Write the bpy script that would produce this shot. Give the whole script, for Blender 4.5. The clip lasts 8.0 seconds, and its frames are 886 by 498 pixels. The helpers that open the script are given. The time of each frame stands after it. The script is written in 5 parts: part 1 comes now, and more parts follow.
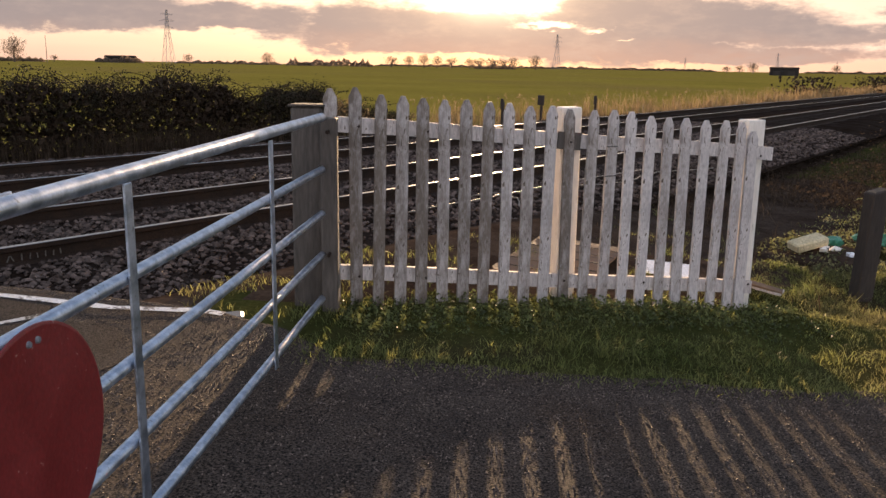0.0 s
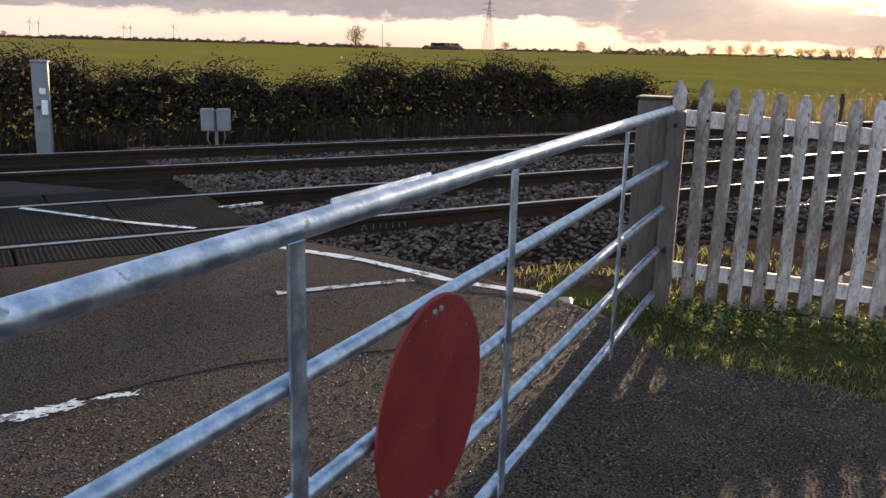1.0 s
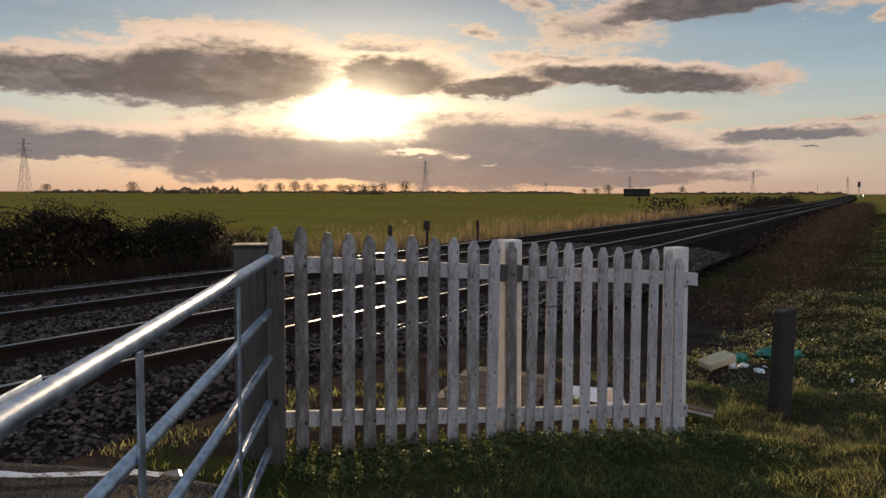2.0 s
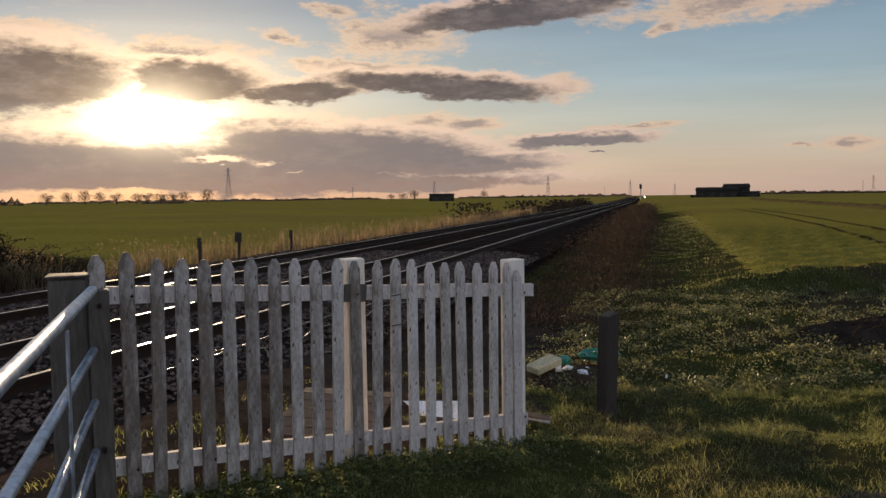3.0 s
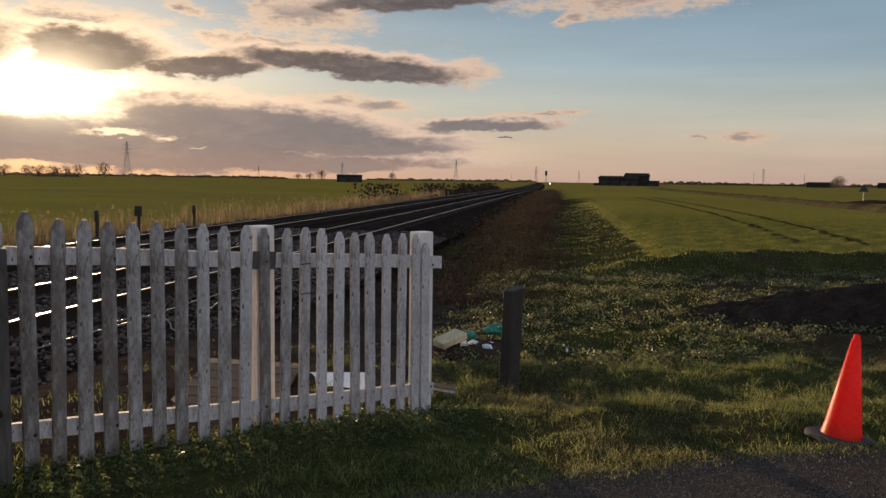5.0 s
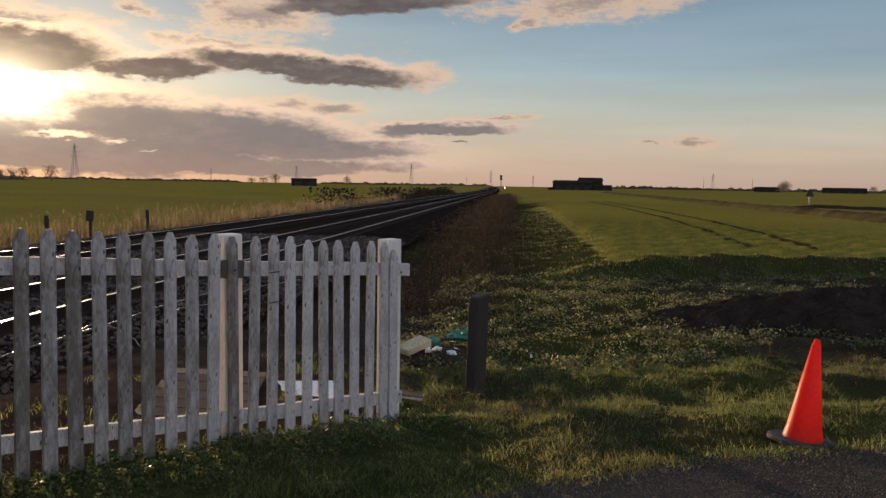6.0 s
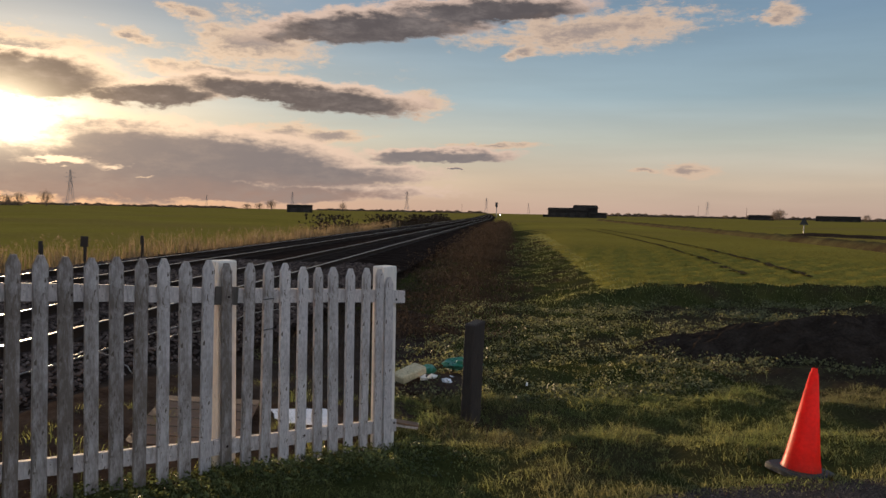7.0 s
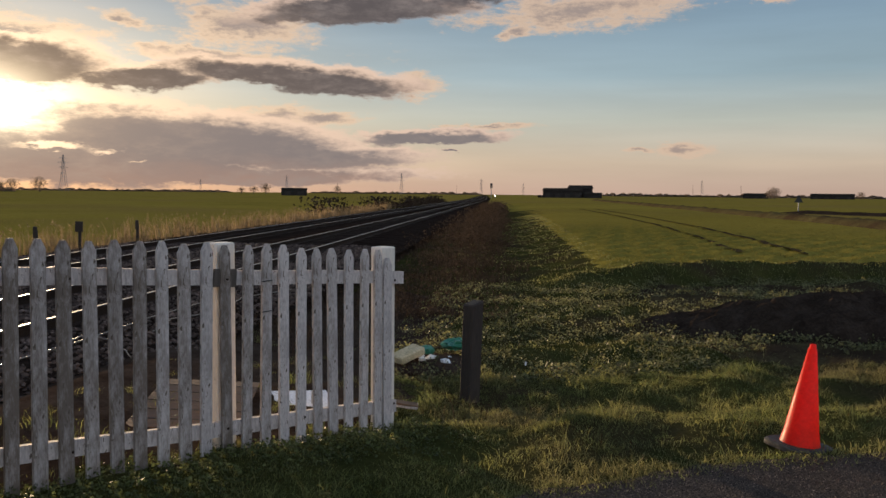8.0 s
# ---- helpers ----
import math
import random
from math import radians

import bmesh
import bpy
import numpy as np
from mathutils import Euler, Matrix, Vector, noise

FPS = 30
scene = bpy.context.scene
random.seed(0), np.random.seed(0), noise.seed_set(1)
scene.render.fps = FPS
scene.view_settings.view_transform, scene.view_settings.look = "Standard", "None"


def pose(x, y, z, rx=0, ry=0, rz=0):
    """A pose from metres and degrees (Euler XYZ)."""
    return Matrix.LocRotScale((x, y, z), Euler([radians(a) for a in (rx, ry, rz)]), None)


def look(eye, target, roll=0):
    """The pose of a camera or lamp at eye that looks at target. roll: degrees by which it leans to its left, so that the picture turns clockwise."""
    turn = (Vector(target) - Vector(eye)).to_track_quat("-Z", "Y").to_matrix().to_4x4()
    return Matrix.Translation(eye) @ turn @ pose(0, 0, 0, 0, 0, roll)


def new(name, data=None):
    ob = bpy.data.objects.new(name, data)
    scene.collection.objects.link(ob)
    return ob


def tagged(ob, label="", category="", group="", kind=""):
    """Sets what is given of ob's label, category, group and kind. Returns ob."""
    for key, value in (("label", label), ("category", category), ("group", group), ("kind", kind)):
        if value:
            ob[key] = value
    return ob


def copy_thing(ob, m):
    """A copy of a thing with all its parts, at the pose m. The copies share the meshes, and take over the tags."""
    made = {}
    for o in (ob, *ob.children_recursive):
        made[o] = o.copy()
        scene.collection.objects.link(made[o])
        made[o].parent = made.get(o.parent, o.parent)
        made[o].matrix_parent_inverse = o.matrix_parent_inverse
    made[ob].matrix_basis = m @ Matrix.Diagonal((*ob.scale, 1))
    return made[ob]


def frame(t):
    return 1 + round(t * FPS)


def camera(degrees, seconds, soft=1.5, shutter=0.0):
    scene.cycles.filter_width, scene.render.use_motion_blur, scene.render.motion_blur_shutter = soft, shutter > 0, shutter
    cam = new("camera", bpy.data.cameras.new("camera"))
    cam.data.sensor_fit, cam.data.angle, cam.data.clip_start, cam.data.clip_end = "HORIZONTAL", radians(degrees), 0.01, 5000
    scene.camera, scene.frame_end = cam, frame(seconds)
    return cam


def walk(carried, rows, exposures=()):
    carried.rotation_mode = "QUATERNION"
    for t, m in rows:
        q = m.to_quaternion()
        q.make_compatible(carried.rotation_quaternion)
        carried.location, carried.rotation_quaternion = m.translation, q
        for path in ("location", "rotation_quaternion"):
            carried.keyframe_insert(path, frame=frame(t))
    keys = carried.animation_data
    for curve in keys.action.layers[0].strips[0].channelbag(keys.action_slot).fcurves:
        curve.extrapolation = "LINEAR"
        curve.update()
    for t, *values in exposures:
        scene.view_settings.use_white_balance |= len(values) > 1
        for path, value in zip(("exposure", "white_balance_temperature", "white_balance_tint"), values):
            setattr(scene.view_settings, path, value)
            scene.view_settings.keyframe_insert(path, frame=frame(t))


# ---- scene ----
cam = camera(56.3, 8.0)
PATH = [
    (0, (0.192, 0.026, 1.498), (-0.036, 1.966, 1.067), 1.0),
    (0.2, (0.149, 0.07, 1.499), (-0.436, 1.929, 1.046), 0.6),
    (0.5, (0.094, 0.039, 1.503), (-0.864, 1.734, 1.044), 0.7),
    (0.8, (0.032, -0.022, 1.511), (-0.971, 1.641, 1.033), 1.1),
    (1, (-0.02, -0.06, 1.509), (-0.916, 1.664, 1.037), 1.5),
    (1.2, (-0.072, -0.076, 1.509), (-0.788, 1.739, 1.067), 1.9),
    (1.5, (-0.163, -0.063, 1.506), (-0.561, 1.87, 1.186), 2.0),
    (1.8, (-0.247, 0.027, 1.531), (-0.358, 2.016, 1.346), 1.0),
    (2, (-0.279, 0.136, 1.564), (-0.211, 2.13, 1.428), 0.2),
    (2.2, (-0.286, 0.207, 1.583), (-0.051, 2.189, 1.466), -0.6),
    (3.3, (-0.567, 0.365, 1.640), (-0.030, 2.288, 1.521), -0.7),
    (3.5, (-0.605, 0.377, 1.617), (-0.071, 2.301, 1.511), -1.0),
    (4, (-0.604, 0.355, 1.607), (-0.061, 2.277, 1.508), 0.9),
    (4.5, (-0.505, 0.31, 1.585), (0.123, 2.203, 1.448), 3.2),
    (4.7, (-0.503, 0.274, 1.558), (0.169, 2.152, 1.407), 2.3),
    (5.8, (-0.596, 0.268, 1.574), (0.224, 2.086, 1.414), 0.7),
    (6, (-0.604, 0.318, 1.583), (0.229, 2.129, 1.429), 1.0),
    (6.5, (-0.605, 0.328, 1.579), (0.236, 2.139, 1.464), 1.3),
    (7, (-0.596, 0.34, 1.583), (0.248, 2.151, 1.494), 1.2),
    (8, (-0.609, 0.364, 1.57), (0.245, 2.168, 1.437), 0.6),
]
EXPOSURES = [(0, 1.33, 7050, 20), (0.5, 1.47, 6450, 15), (1.0, 1.55, 6200, 12), (1.5, 1.72, 5950, 12), (1.8, 0.95, 6200, 12), (2.0, 0.45, 6350, 12), (3.5, 0.45, 6450, 14), (8.0, 0.5, 6450, 13)]
walk(cam, [(t, look(eye, target, roll)) for t, eye, target, roll in PATH], EXPOSURES)

# ---------------------------------------------------------------- light
SUN_AZ, SUN_EL = -3.8, 4.6


def set_world():
    w = bpy.data.worlds.new("evening_sky")
    scene.world = w
    w.use_nodes = True
    nt = w.node_tree
    nt.nodes.clear()

    def node(kind, **kw):
        n = nt.nodes.new(kind)
        for k, v in kw.items():
            if k == "operation":
                n.operation = v
            elif k == "blend_type":
                n.blend_type = v
        return n

    def link(a, b):
        nt.links.new(a, b)

    def m(op, a, b=None, c=None):
        n = node("ShaderNodeMath", operation=op)
        for i, v in enumerate((a, b, c)):
            if v is None:
                continue
            if isinstance(v, (int, float)):
                n.inputs[i].default_value = v
            else:
                link(v, n.inputs[i])
        return n.outputs[0]

    def smooth(v, lo, hi):
        n = node("ShaderNodeMapRange")
        n.interpolation_type = "SMOOTHSTEP"
        link(v, n.inputs["Value"])
        n.inputs["From Min"].default_value, n.inputs["From Max"].default_value = lo, hi
        return n.outputs[0]

    def mix(f, a, b, blend="MIX"):
        n = node("ShaderNodeMix")
        n.data_type, n.blend_type = "RGBA", blend
        for s, v in ((n.inputs[0], f), (n.inputs[6], a), (n.inputs[7], b)):
            if isinstance(v, (int, float)):
                s.default_value = v
            elif isinstance(v, tuple):
                s.default_value = (*v, 1)
            else:
                link(v, s)
        return n.outputs[2]

    def scaled(c, k):
        n = node("ShaderNodeVectorMath", operation="SCALE")
        if isinstance(c, tuple):
            n.inputs[0].default_value = c
        else:
            link(c, n.inputs[0])
        link(k, n.inputs[3])
        return n.outputs[0]

    tc = node("ShaderNodeTexCoord")
    sep = node("ShaderNodeSeparateXYZ")
    link(tc.outputs["Generated"], sep.inputs[0])
    x, y, z = sep.outputs
    az = m("MULTIPLY", m("ARCTAN2", x, y), 57.2958)
    el = m("MULTIPLY", m("ARCSINE", z), 57.2958)
    pos = node("ShaderNodeCombineXYZ")
    link(m("MULTIPLY", az, 0.1), pos.inputs[0])
    link(m("MULTIPLY", el, 0.26), pos.inputs[1])

    def noise_at(scale, detail, rough, off):
        n = node("ShaderNodeTexNoise")
        mp = node("ShaderNodeMapping")
        mp.inputs["Location"].default_value = (off, off * 0.7, 0)
        link(pos.outputs[0], mp.inputs[0])
        link(mp.outputs[0], n.inputs["Vector"])
        n.inputs["Scale"].default_value = scale
        n.inputs["Detail"].default_value = detail
        n.inputs["Roughness"].default_value = rough
        return m("SUBTRACT", n.outputs["Fac"], 0.5)

    sky = node("ShaderNodeTexSky")
    sky.sky_type = "NISHITA"
    sky.sun_disc = False
    sky.sun_elevation, sky.sun_rotation = radians(SUN_EL), radians(SUN_AZ)
    sky.air_density, sky.dust_density, sky.ozone_density = 1.0, 1.6, 1.6
    # distance from the bright gap round the sun in degrees, wider along the horizon
    da, de = m("SUBTRACT", az, SUN_AZ), m("SUBTRACT", el, 5.6)
    dist = m("SQRT", m("ADD", m("MULTIPLY", m("MULTIPLY", da, da), 0.30), m("MULTIPLY", de, de)))
    near = m("EXPONENT", m("MULTIPLY", m("MULTIPLY", dist, dist), -1 / 3.0))
    ring = m("EXPONENT", m("MULTIPLY", dist, -1 / 2.6))
    wide = m("MULTIPLY", m("EXPONENT", m("MULTIPLY", dist, -1 / 7.0)), m("SUBTRACT", 1.0, m("MULTIPLY", smooth(el, 8.5, 13.0), 0.55)))
    # clear sky: the sky model, over a gradient that pales and warms towards the ground
    low = m("EXPONENT", m("MULTIPLY", m("MAXIMUM", el, 0.0), -1 / 2.0))
    ramp = node("ShaderNodeValToRGB")
    link(m("DIVIDE", m("MAXIMUM", el, 0.0), 40.0), ramp.inputs[0])
    stops = ((0.0, (0.56, 0.405, 0.325)), (2.2, (0.62, 0.51, 0.39)), (5.0, (0.49, 0.525, 0.465)), (8.0, (0.32, 0.445, 0.50)), (13.0, (0.20, 0.31, 0.41)), (40.0, (0.14, 0.23, 0.36)))
    for k, (e, c) in enumerate(stops):
        p = ramp.color_ramp.elements[k] if k < 2 else ramp.color_ramp.elements.new(e / 40)
        p.position, p.color = e / 40, (*c, 1)
    base = mix(1.0, scaled(sky.outputs[0], m("MULTIPLY", 0.012, 1.0)), ramp.outputs[0], "ADD")
    thin = node("ShaderNodeTexNoise")
    sp = node("ShaderNodeCombineXYZ")
    link(m("MULTIPLY", az, 0.045), sp.inputs[0])
    link(m("MULTIPLY", el, 0.42), sp.inputs[1])
    link(sp.outputs[0], thin.inputs["Vector"])
    thin.inputs["Scale"].default_value, thin.inputs["Detail"].default_value = 1.0, 6
    base = scaled(base, m("ADD", 0.80, m("MULTIPLY", thin.outputs["Fac"], 0.44)))
    sunk = m("ADD", 0.25, m("MULTIPLY", smooth(el, 0.3, 4.8), 0.75))
    facing = m("ADD", m("MULTIPLY", x, math.sin(radians(SUN_AZ))), m("MULTIPLY", y, math.cos(radians(SUN_AZ))))
    away = smooth(facing, 0.25, -0.7)
    base = mix(1.0, base, scaled((0.36, 0.37, 0.42), away), "ADD")
    glow = mix(1.0, mix(1.0, base, scaled((0.50, 0.34, 0.15), m("MULTIPLY", wide, sunk)), "ADD"), scaled((0.16, -0.05, -0.12), m("MULTIPLY", low, wide)), "ADD")
    # the banks of cloud, as azimuth, elevation, half sizes in degrees, and how far they rise to the right
    n1, n2, n3 = noise_at(0.9, 6, 0.6, 0.0), noise_at(3.1, 7, 0.62, 5.0), noise_at(10.0, 7, 0.7, 2.0)
    w1, w2 = noise_at(1.4, 6, 0.62, 9.0), noise_at(5.0, 6, 0.62, 13.0)
    az_w = m("ADD", az, m("ADD", m("MULTIPLY", n1, 5.0), m("MULTIPLY", n2, 4.0)))
    el_w = m("ADD", el, m("ADD", m("MULTIPLY", w1, 1.2), m("MULTIPLY", w2, 1.3)))
    cover = core = None
    for a, e, ra, re, rise in CLOUDS:
        qa = m("DIVIDE", m("SUBTRACT", az_w, a), ra)
        qe = m("DIVIDE", m("SUBTRACT", m("SUBTRACT", el_w, e), m("MULTIPLY", qa, rise)), re)
        qq = m("MULTIPLY", qa, qa)
        one = m("SUBTRACT", 1.0, m("SQRT", m("ADD", qq, m("MULTIPLY", qe, qe))))
        low_e = m("ADD", qe, 0.32)
        two = m("SUBTRACT", 1.0, m("SQRT", m("ADD", qq, m("MULTIPLY", low_e, low_e))))
        cover = one if cover is None else m("MAXIMUM", cover, one)
        core = two if core is None else m("MAXIMUM", core, two)
    for a, e, ra, re in GAPS:
        ga, ge = m("DIVIDE", m("SUBTRACT", az_w, a), ra), m("DIVIDE", m("SUBTRACT", m("ADD", el, m("MULTIPLY", w2, 1.6)), e), re)
        gap = m("MULTIPLY", m("EXPONENT", m("MULTIPLY", m("ADD", m("MULTIPLY", ga, ga), m("MULTIPLY", ge, ge)), -1.0)), 0.8)
        cover, core = m("SUBTRACT", cover, gap), m("SUBTRACT", core, gap)
    rest = m("ADD", m("MULTIPLY", smooth(el, 12.0, 22.0), 0.35), m("MULTIPLY", n1, 1.2))
    rest = m("SUBTRACT", rest, 0.60)
    cover, core = m("MAXIMUM", m("MAXIMUM", cover, -0.8), rest), m("MAXIMUM", m("MAXIMUM", core, -0.8), rest)
    ragged = m("ADD", m("MULTIPLY", n2, 0.75), m("MULTIPLY", n3, 0.50))
    alpha = smooth(m("ADD", cover, ragged), -0.24, 0.10)
    body = smooth(m("ADD", core, ragged), -0.16, 0.38)
    # thin sunlit fleece between the banks
    belt = m("MULTIPLY", smooth(el, 4.5, 8.0), m("MULTIPLY", smooth(el, 15.0, 10.5), smooth(az, 32.0, 12.0)))
    fleece = m("MULTIPLY", belt, smooth(m("ADD", m("ADD", w1, m("MULTIPLY", n2, 0.7)), m("MULTIPLY", n3, 0.5)), 0.07, 0.24))
    glow = mix(m("MULTIPLY", fleece, 0.45), glow, mix(1.0, (0.66, 0.56, 0.45), scaled((0.9, 0.62, 0.3), wide), "ADD"))
    puff = None
    for a, e, ra, re, rise in PUFFS:
        qa = m("DIVIDE", m("SUBTRACT", m("ADD", az, m("MULTIPLY", n2, 4.0)), a), ra)
        qe = m("DIVIDE", m("SUBTRACT", m("SUBTRACT", m("ADD", el, m("MULTIPLY", w2, 1.2)), e), m("MULTIPLY", qa, rise)), re)
        one = m("SUBTRACT", 1.0, m("SQRT", m("ADD", m("MULTIPLY", qa, qa), m("MULTIPLY", qe, qe))))
        puff = one if puff is None else m("MAXIMUM", puff, one)
    fluff = m("ADD", m("MAXIMUM", puff, -1.0), m("ADD", m("MULTIPLY", n2, 1.5), m("MULTIPLY", n3, 1.3)))
    cream = mix(smooth(fluff, 0.40, 1.0), mix(1.0, (0.74, 0.55, 0.40), scaled((0.9, 0.62, 0.3), wide), "ADD"), (0.42, 0.33, 0.28))
    glow = mix(m("MULTIPLY", smooth(fluff, -0.06, 0.52), 0.92), glow, cream)
    lit = mix(1.0, (0.72, 0.54, 0.44), scaled((1.2, 0.82, 0.38), wide), "ADD")
    dark = mix(smooth(el, 5.4, 6.8), (0.225, 0.203, 0.205), (0.118, 0.100, 0.098))
    dark = mix(1.0, dark, scaled((0.15, 0.08, 0.03), wide), "ADD")
    shade = mix(smooth(m("ADD", el, m("MULTIPLY", n2, 2.0)), 2.8, 0.4), dark, (0.40, 0.27, 0.215))
    shade = mix(m("MULTIPLY", smooth(m("ADD", w1, m("ADD", m("MULTIPLY", w2, 0.6), m("MULTIPLY", n3, 0.4))), -0.10, 0.32), 0.75), shade, mix(1.0, (0.31, 0.265, 0.245), scaled((0.28, 0.15, 0.05), wide), "ADD"))
    cloud = mix(body, lit, shade)
    out = mix(m("MULTIPLY", alpha, 0.96), glow, cloud)
    veil = m("SUBTRACT", 1.0, m("MULTIPLY", body, 0.62))
    out = mix(1.0, out, scaled((5.2, 4.3, 2.8), m("MULTIPLY", near, veil)), "ADD")
    out = mix(1.0, out, scaled((1.0, 0.72, 0.36), m("MULTIPLY", ring, veil)), "ADD")
    bg, wo = node("ShaderNodeBackground"), node("ShaderNodeOutputWorld")
    bg.inputs["Strength"].default_value = 0.62
    link(out, bg.inputs[0])
    link(bg.outputs[0], wo.inputs[0])


# banks, as azimuth, elevation, half sizes in degrees, and rise to the right
CLOUDS = [(-13.5, 8.2, 9.5, 2.5, 0.3), (-21, 7.6, 8, 1.5, 0.0), (-1.3, 8.2, 4.6, 1.75, -0.2), (5.8, 7.4, 4.0, 0.85, 0.1), (15.6, 7.75, 8.6, 0.98, -0.6),
          (8.5, 4.0, 11.5, 1.6, -1.1), (3.0, 2.7, 10.5, 2.4, 0.0), (10, 1.3, 14, 0.8, 0.0), (13.5, 2.7, 10, 1.0, -0.1), (-9.5, 3.0, 11, 2.1, 0.1), (-4, 1.7, 13, 0.9, 0.0), (-21, 3.2, 8, 1.1, 0.1),
          (24.3, 3.95, 5.6, 0.52, 0.1), (25.7, 2.95, 0.6, 0.11, 0.0), (19.8, 12.5, 8.0, 1.15, 0.6), (28, 13.7, 7, 0.9, 0.2), (-46, 3.5, 13, 1.5, 0.0), (-31, 3.4, 11, 1.5, 0.1), (-58, 2.6, 9, 0.8, 0.0), (-33, 7.0, 8, 1.3, 0.2)]
GAPS = [(0.2, 2.75, 2.2, 0.20), (3.2, 2.45, 1.4, 0.20), (5.2, 1.95, 1.2, 0.16), (-3.0, 9.9, 3.0, 0.5)]
PUFFS = [(13.8, 5.2, 4.2, 0.9, -0.1), (17.5, 5.0, 3.0, 0.5, 0.0), (41.3, 3.1, 2.6, 0.6, -0.1), (34.5, 12.2, 9.5, 1.5, 0.6), (12.1, 10.9, 5.4, 2.1, 0.2), (4.4, 10.8, 2.2, 0.5, -0.5), (8.0, 12.5, 1.8, 0.6, -0.2),
         (23.6, 7.3, 2.0, 1.0, 0.0), (-2.0, 9.6, 7.0, 1.0, 0.1), (46.9, 12.8, 1.5, 0.8, 0.0), (28.3, 4.65, 3.8, 0.25, 0.1), (-13, 10.7, 6.5, 0.6, 0.2), (38.5, 3.0, 1.2, 0.2, 0.0), (10, 8.9, 7, 0.6, -0.2), (30, 10.9, 2.0, 0.5, 0.2)]
set_world()
sun = new("sun", bpy.data.lights.new("sun", "SUN"))
sun.data.energy, sun.data.angle, sun.data.color = 5.0, radians(0.6), (1.0, 0.72, 0.42)
sun_way = Vector((math.sin(radians(SUN_AZ)) * math.cos(radians(SUN_EL)), math.cos(radians(SUN_AZ)) * math.cos(radians(SUN_EL)), math.sin(radians(SUN_EL))))
sun.matrix_world = look(sun_way * 60, (0, 0, 0))


# ---------------------------------------------------------------- materials
def material(name, colours, scale=6.0, rough=0.8, metal=0.0, bump=0.3, fine=60.0, spots=None, spread=0.0, through_light=0.0, stretch=(1, 1, 1), object_space=True, gloss=0.5, contrast=(0.35, 0.65), grit=(0.45, 1.4), other=None, sharp=0.2, strength=0.6):
    """Two or three colours mixed by coarse noise, a fine grain, a bump; spots: (colour, amount, scale); spread: how far pieces differ."""
    mt = bpy.data.materials.new(name)
    mt.use_nodes = True
    nt = mt.node_tree
    b = nt.nodes["Principled BSDF"]
    tc = nt.nodes.new("ShaderNodeTexCoord")
    mp = nt.nodes.new("ShaderNodeMapping")
    mp.inputs["Scale"].default_value = stretch
    nt.links.new(tc.outputs["Object"], mp.inputs[0])

    def nz(s, d=5, r=0.6):
        n = nt.nodes.new("ShaderNodeTexNoise")
        n.inputs["Scale"].default_value, n.inputs["Detail"].default_value, n.inputs["Roughness"].default_value = s, d, r
        nt.links.new(mp.outputs[0], n.inputs["Vector"])
        return n.outputs["Fac"]

    def mixc(f, a, c, blend="MIX"):
        n = nt.nodes.new("ShaderNodeMix")
        n.data_type, n.blend_type = "RGBA", blend
        for s, v in ((n.inputs[0], f), (n.inputs[6], a), (n.inputs[7], c)):
            if isinstance(v, (int, float)):
                s.default_value = v
            elif isinstance(v, tuple):
                s.default_value = (*v, 1)
            else:
                nt.links.new(v, s)
        return n.outputs[2]

    def span(v, lo, hi, a=0.0, c=1.0):
        n = nt.nodes.new("ShaderNodeMapRange")
        nt.links.new(v, n.inputs["Value"])
        for k, q in (("From Min", lo), ("From Max", hi), ("To Min", a), ("To Max", c)):
            n.inputs[k].default_value = q
        return n.outputs[0]

    coarse, grain = nz(scale), nz(fine, 3)
    col = mixc(span(coarse, *contrast), colours[0], colours[1])
    if len(colours) > 2:
        col = mixc(span(nz(scale * 0.31, 3), 0.48, 0.66), col, colours[2])
    col = mixc(strength, col, mixc(span(grain, 0.5 - sharp, 0.5 + sharp), (grit[0],) * 3, (grit[1],) * 3), "MULTIPLY")
    # a second tone, blended in by noise and each object's red value
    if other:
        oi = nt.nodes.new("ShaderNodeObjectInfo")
        wear_dim = nt.nodes.new("ShaderNodeSeparateColor")
        nt.links.new(oi.outputs["Color"], wear_dim.inputs[0])
        other_mask = nt.nodes.new("ShaderNodeMath")
        other_mask.operation = "MULTIPLY_ADD"
        nt.links.new(nz(scale * 2.0, 7, 0.78), other_mask.inputs[0])
        other_mask.inputs[1].default_value = 2.1
        nt.links.new(span(wear_dim.outputs[0], 0, 1, -1.42, -0.80), other_mask.inputs[2])
        col = mixc(span(other_mask.outputs[0], -0.25, 0.30), col, other)
    if spots:
        col = mixc(span(nz(spots[2], 4), 0.70 - spots[1], 0.74 - spots[1]), col, spots[0])
    if spread:
        oi = nt.nodes.new("ShaderNodeObjectInfo")
        ge = nt.nodes.new("ShaderNodeNewGeometry")
        add = nt.nodes.new("ShaderNodeMath")
        nt.links.new(oi.outputs["Random"], add.inputs[0])
        nt.links.new(ge.outputs["Random Per Island"], add.inputs[1])
        fr = nt.nodes.new("ShaderNodeMath")
        fr.operation = "FRACT"
        nt.links.new(add.outputs[0], fr.inputs[0])
        k = span(fr.outputs[0], 0, 1, 1 - spread, 1 + spread)
        cb = nt.nodes.new("ShaderNodeCombineColor")
        for s in cb.inputs:
            nt.links.new(k, s)
        col = mixc(1.0, col, cb.outputs[0], "MULTIPLY")
    nt.links.new(col, b.inputs["Base Color"])
    nt.links.new(span(coarse, 0.3, 0.7, max(rough - 0.12, 0.05), min(rough + 0.1, 1)), b.inputs["Roughness"])
    b.inputs["Metallic"].default_value = metal
    b.inputs["Specular IOR Level"].default_value = gloss
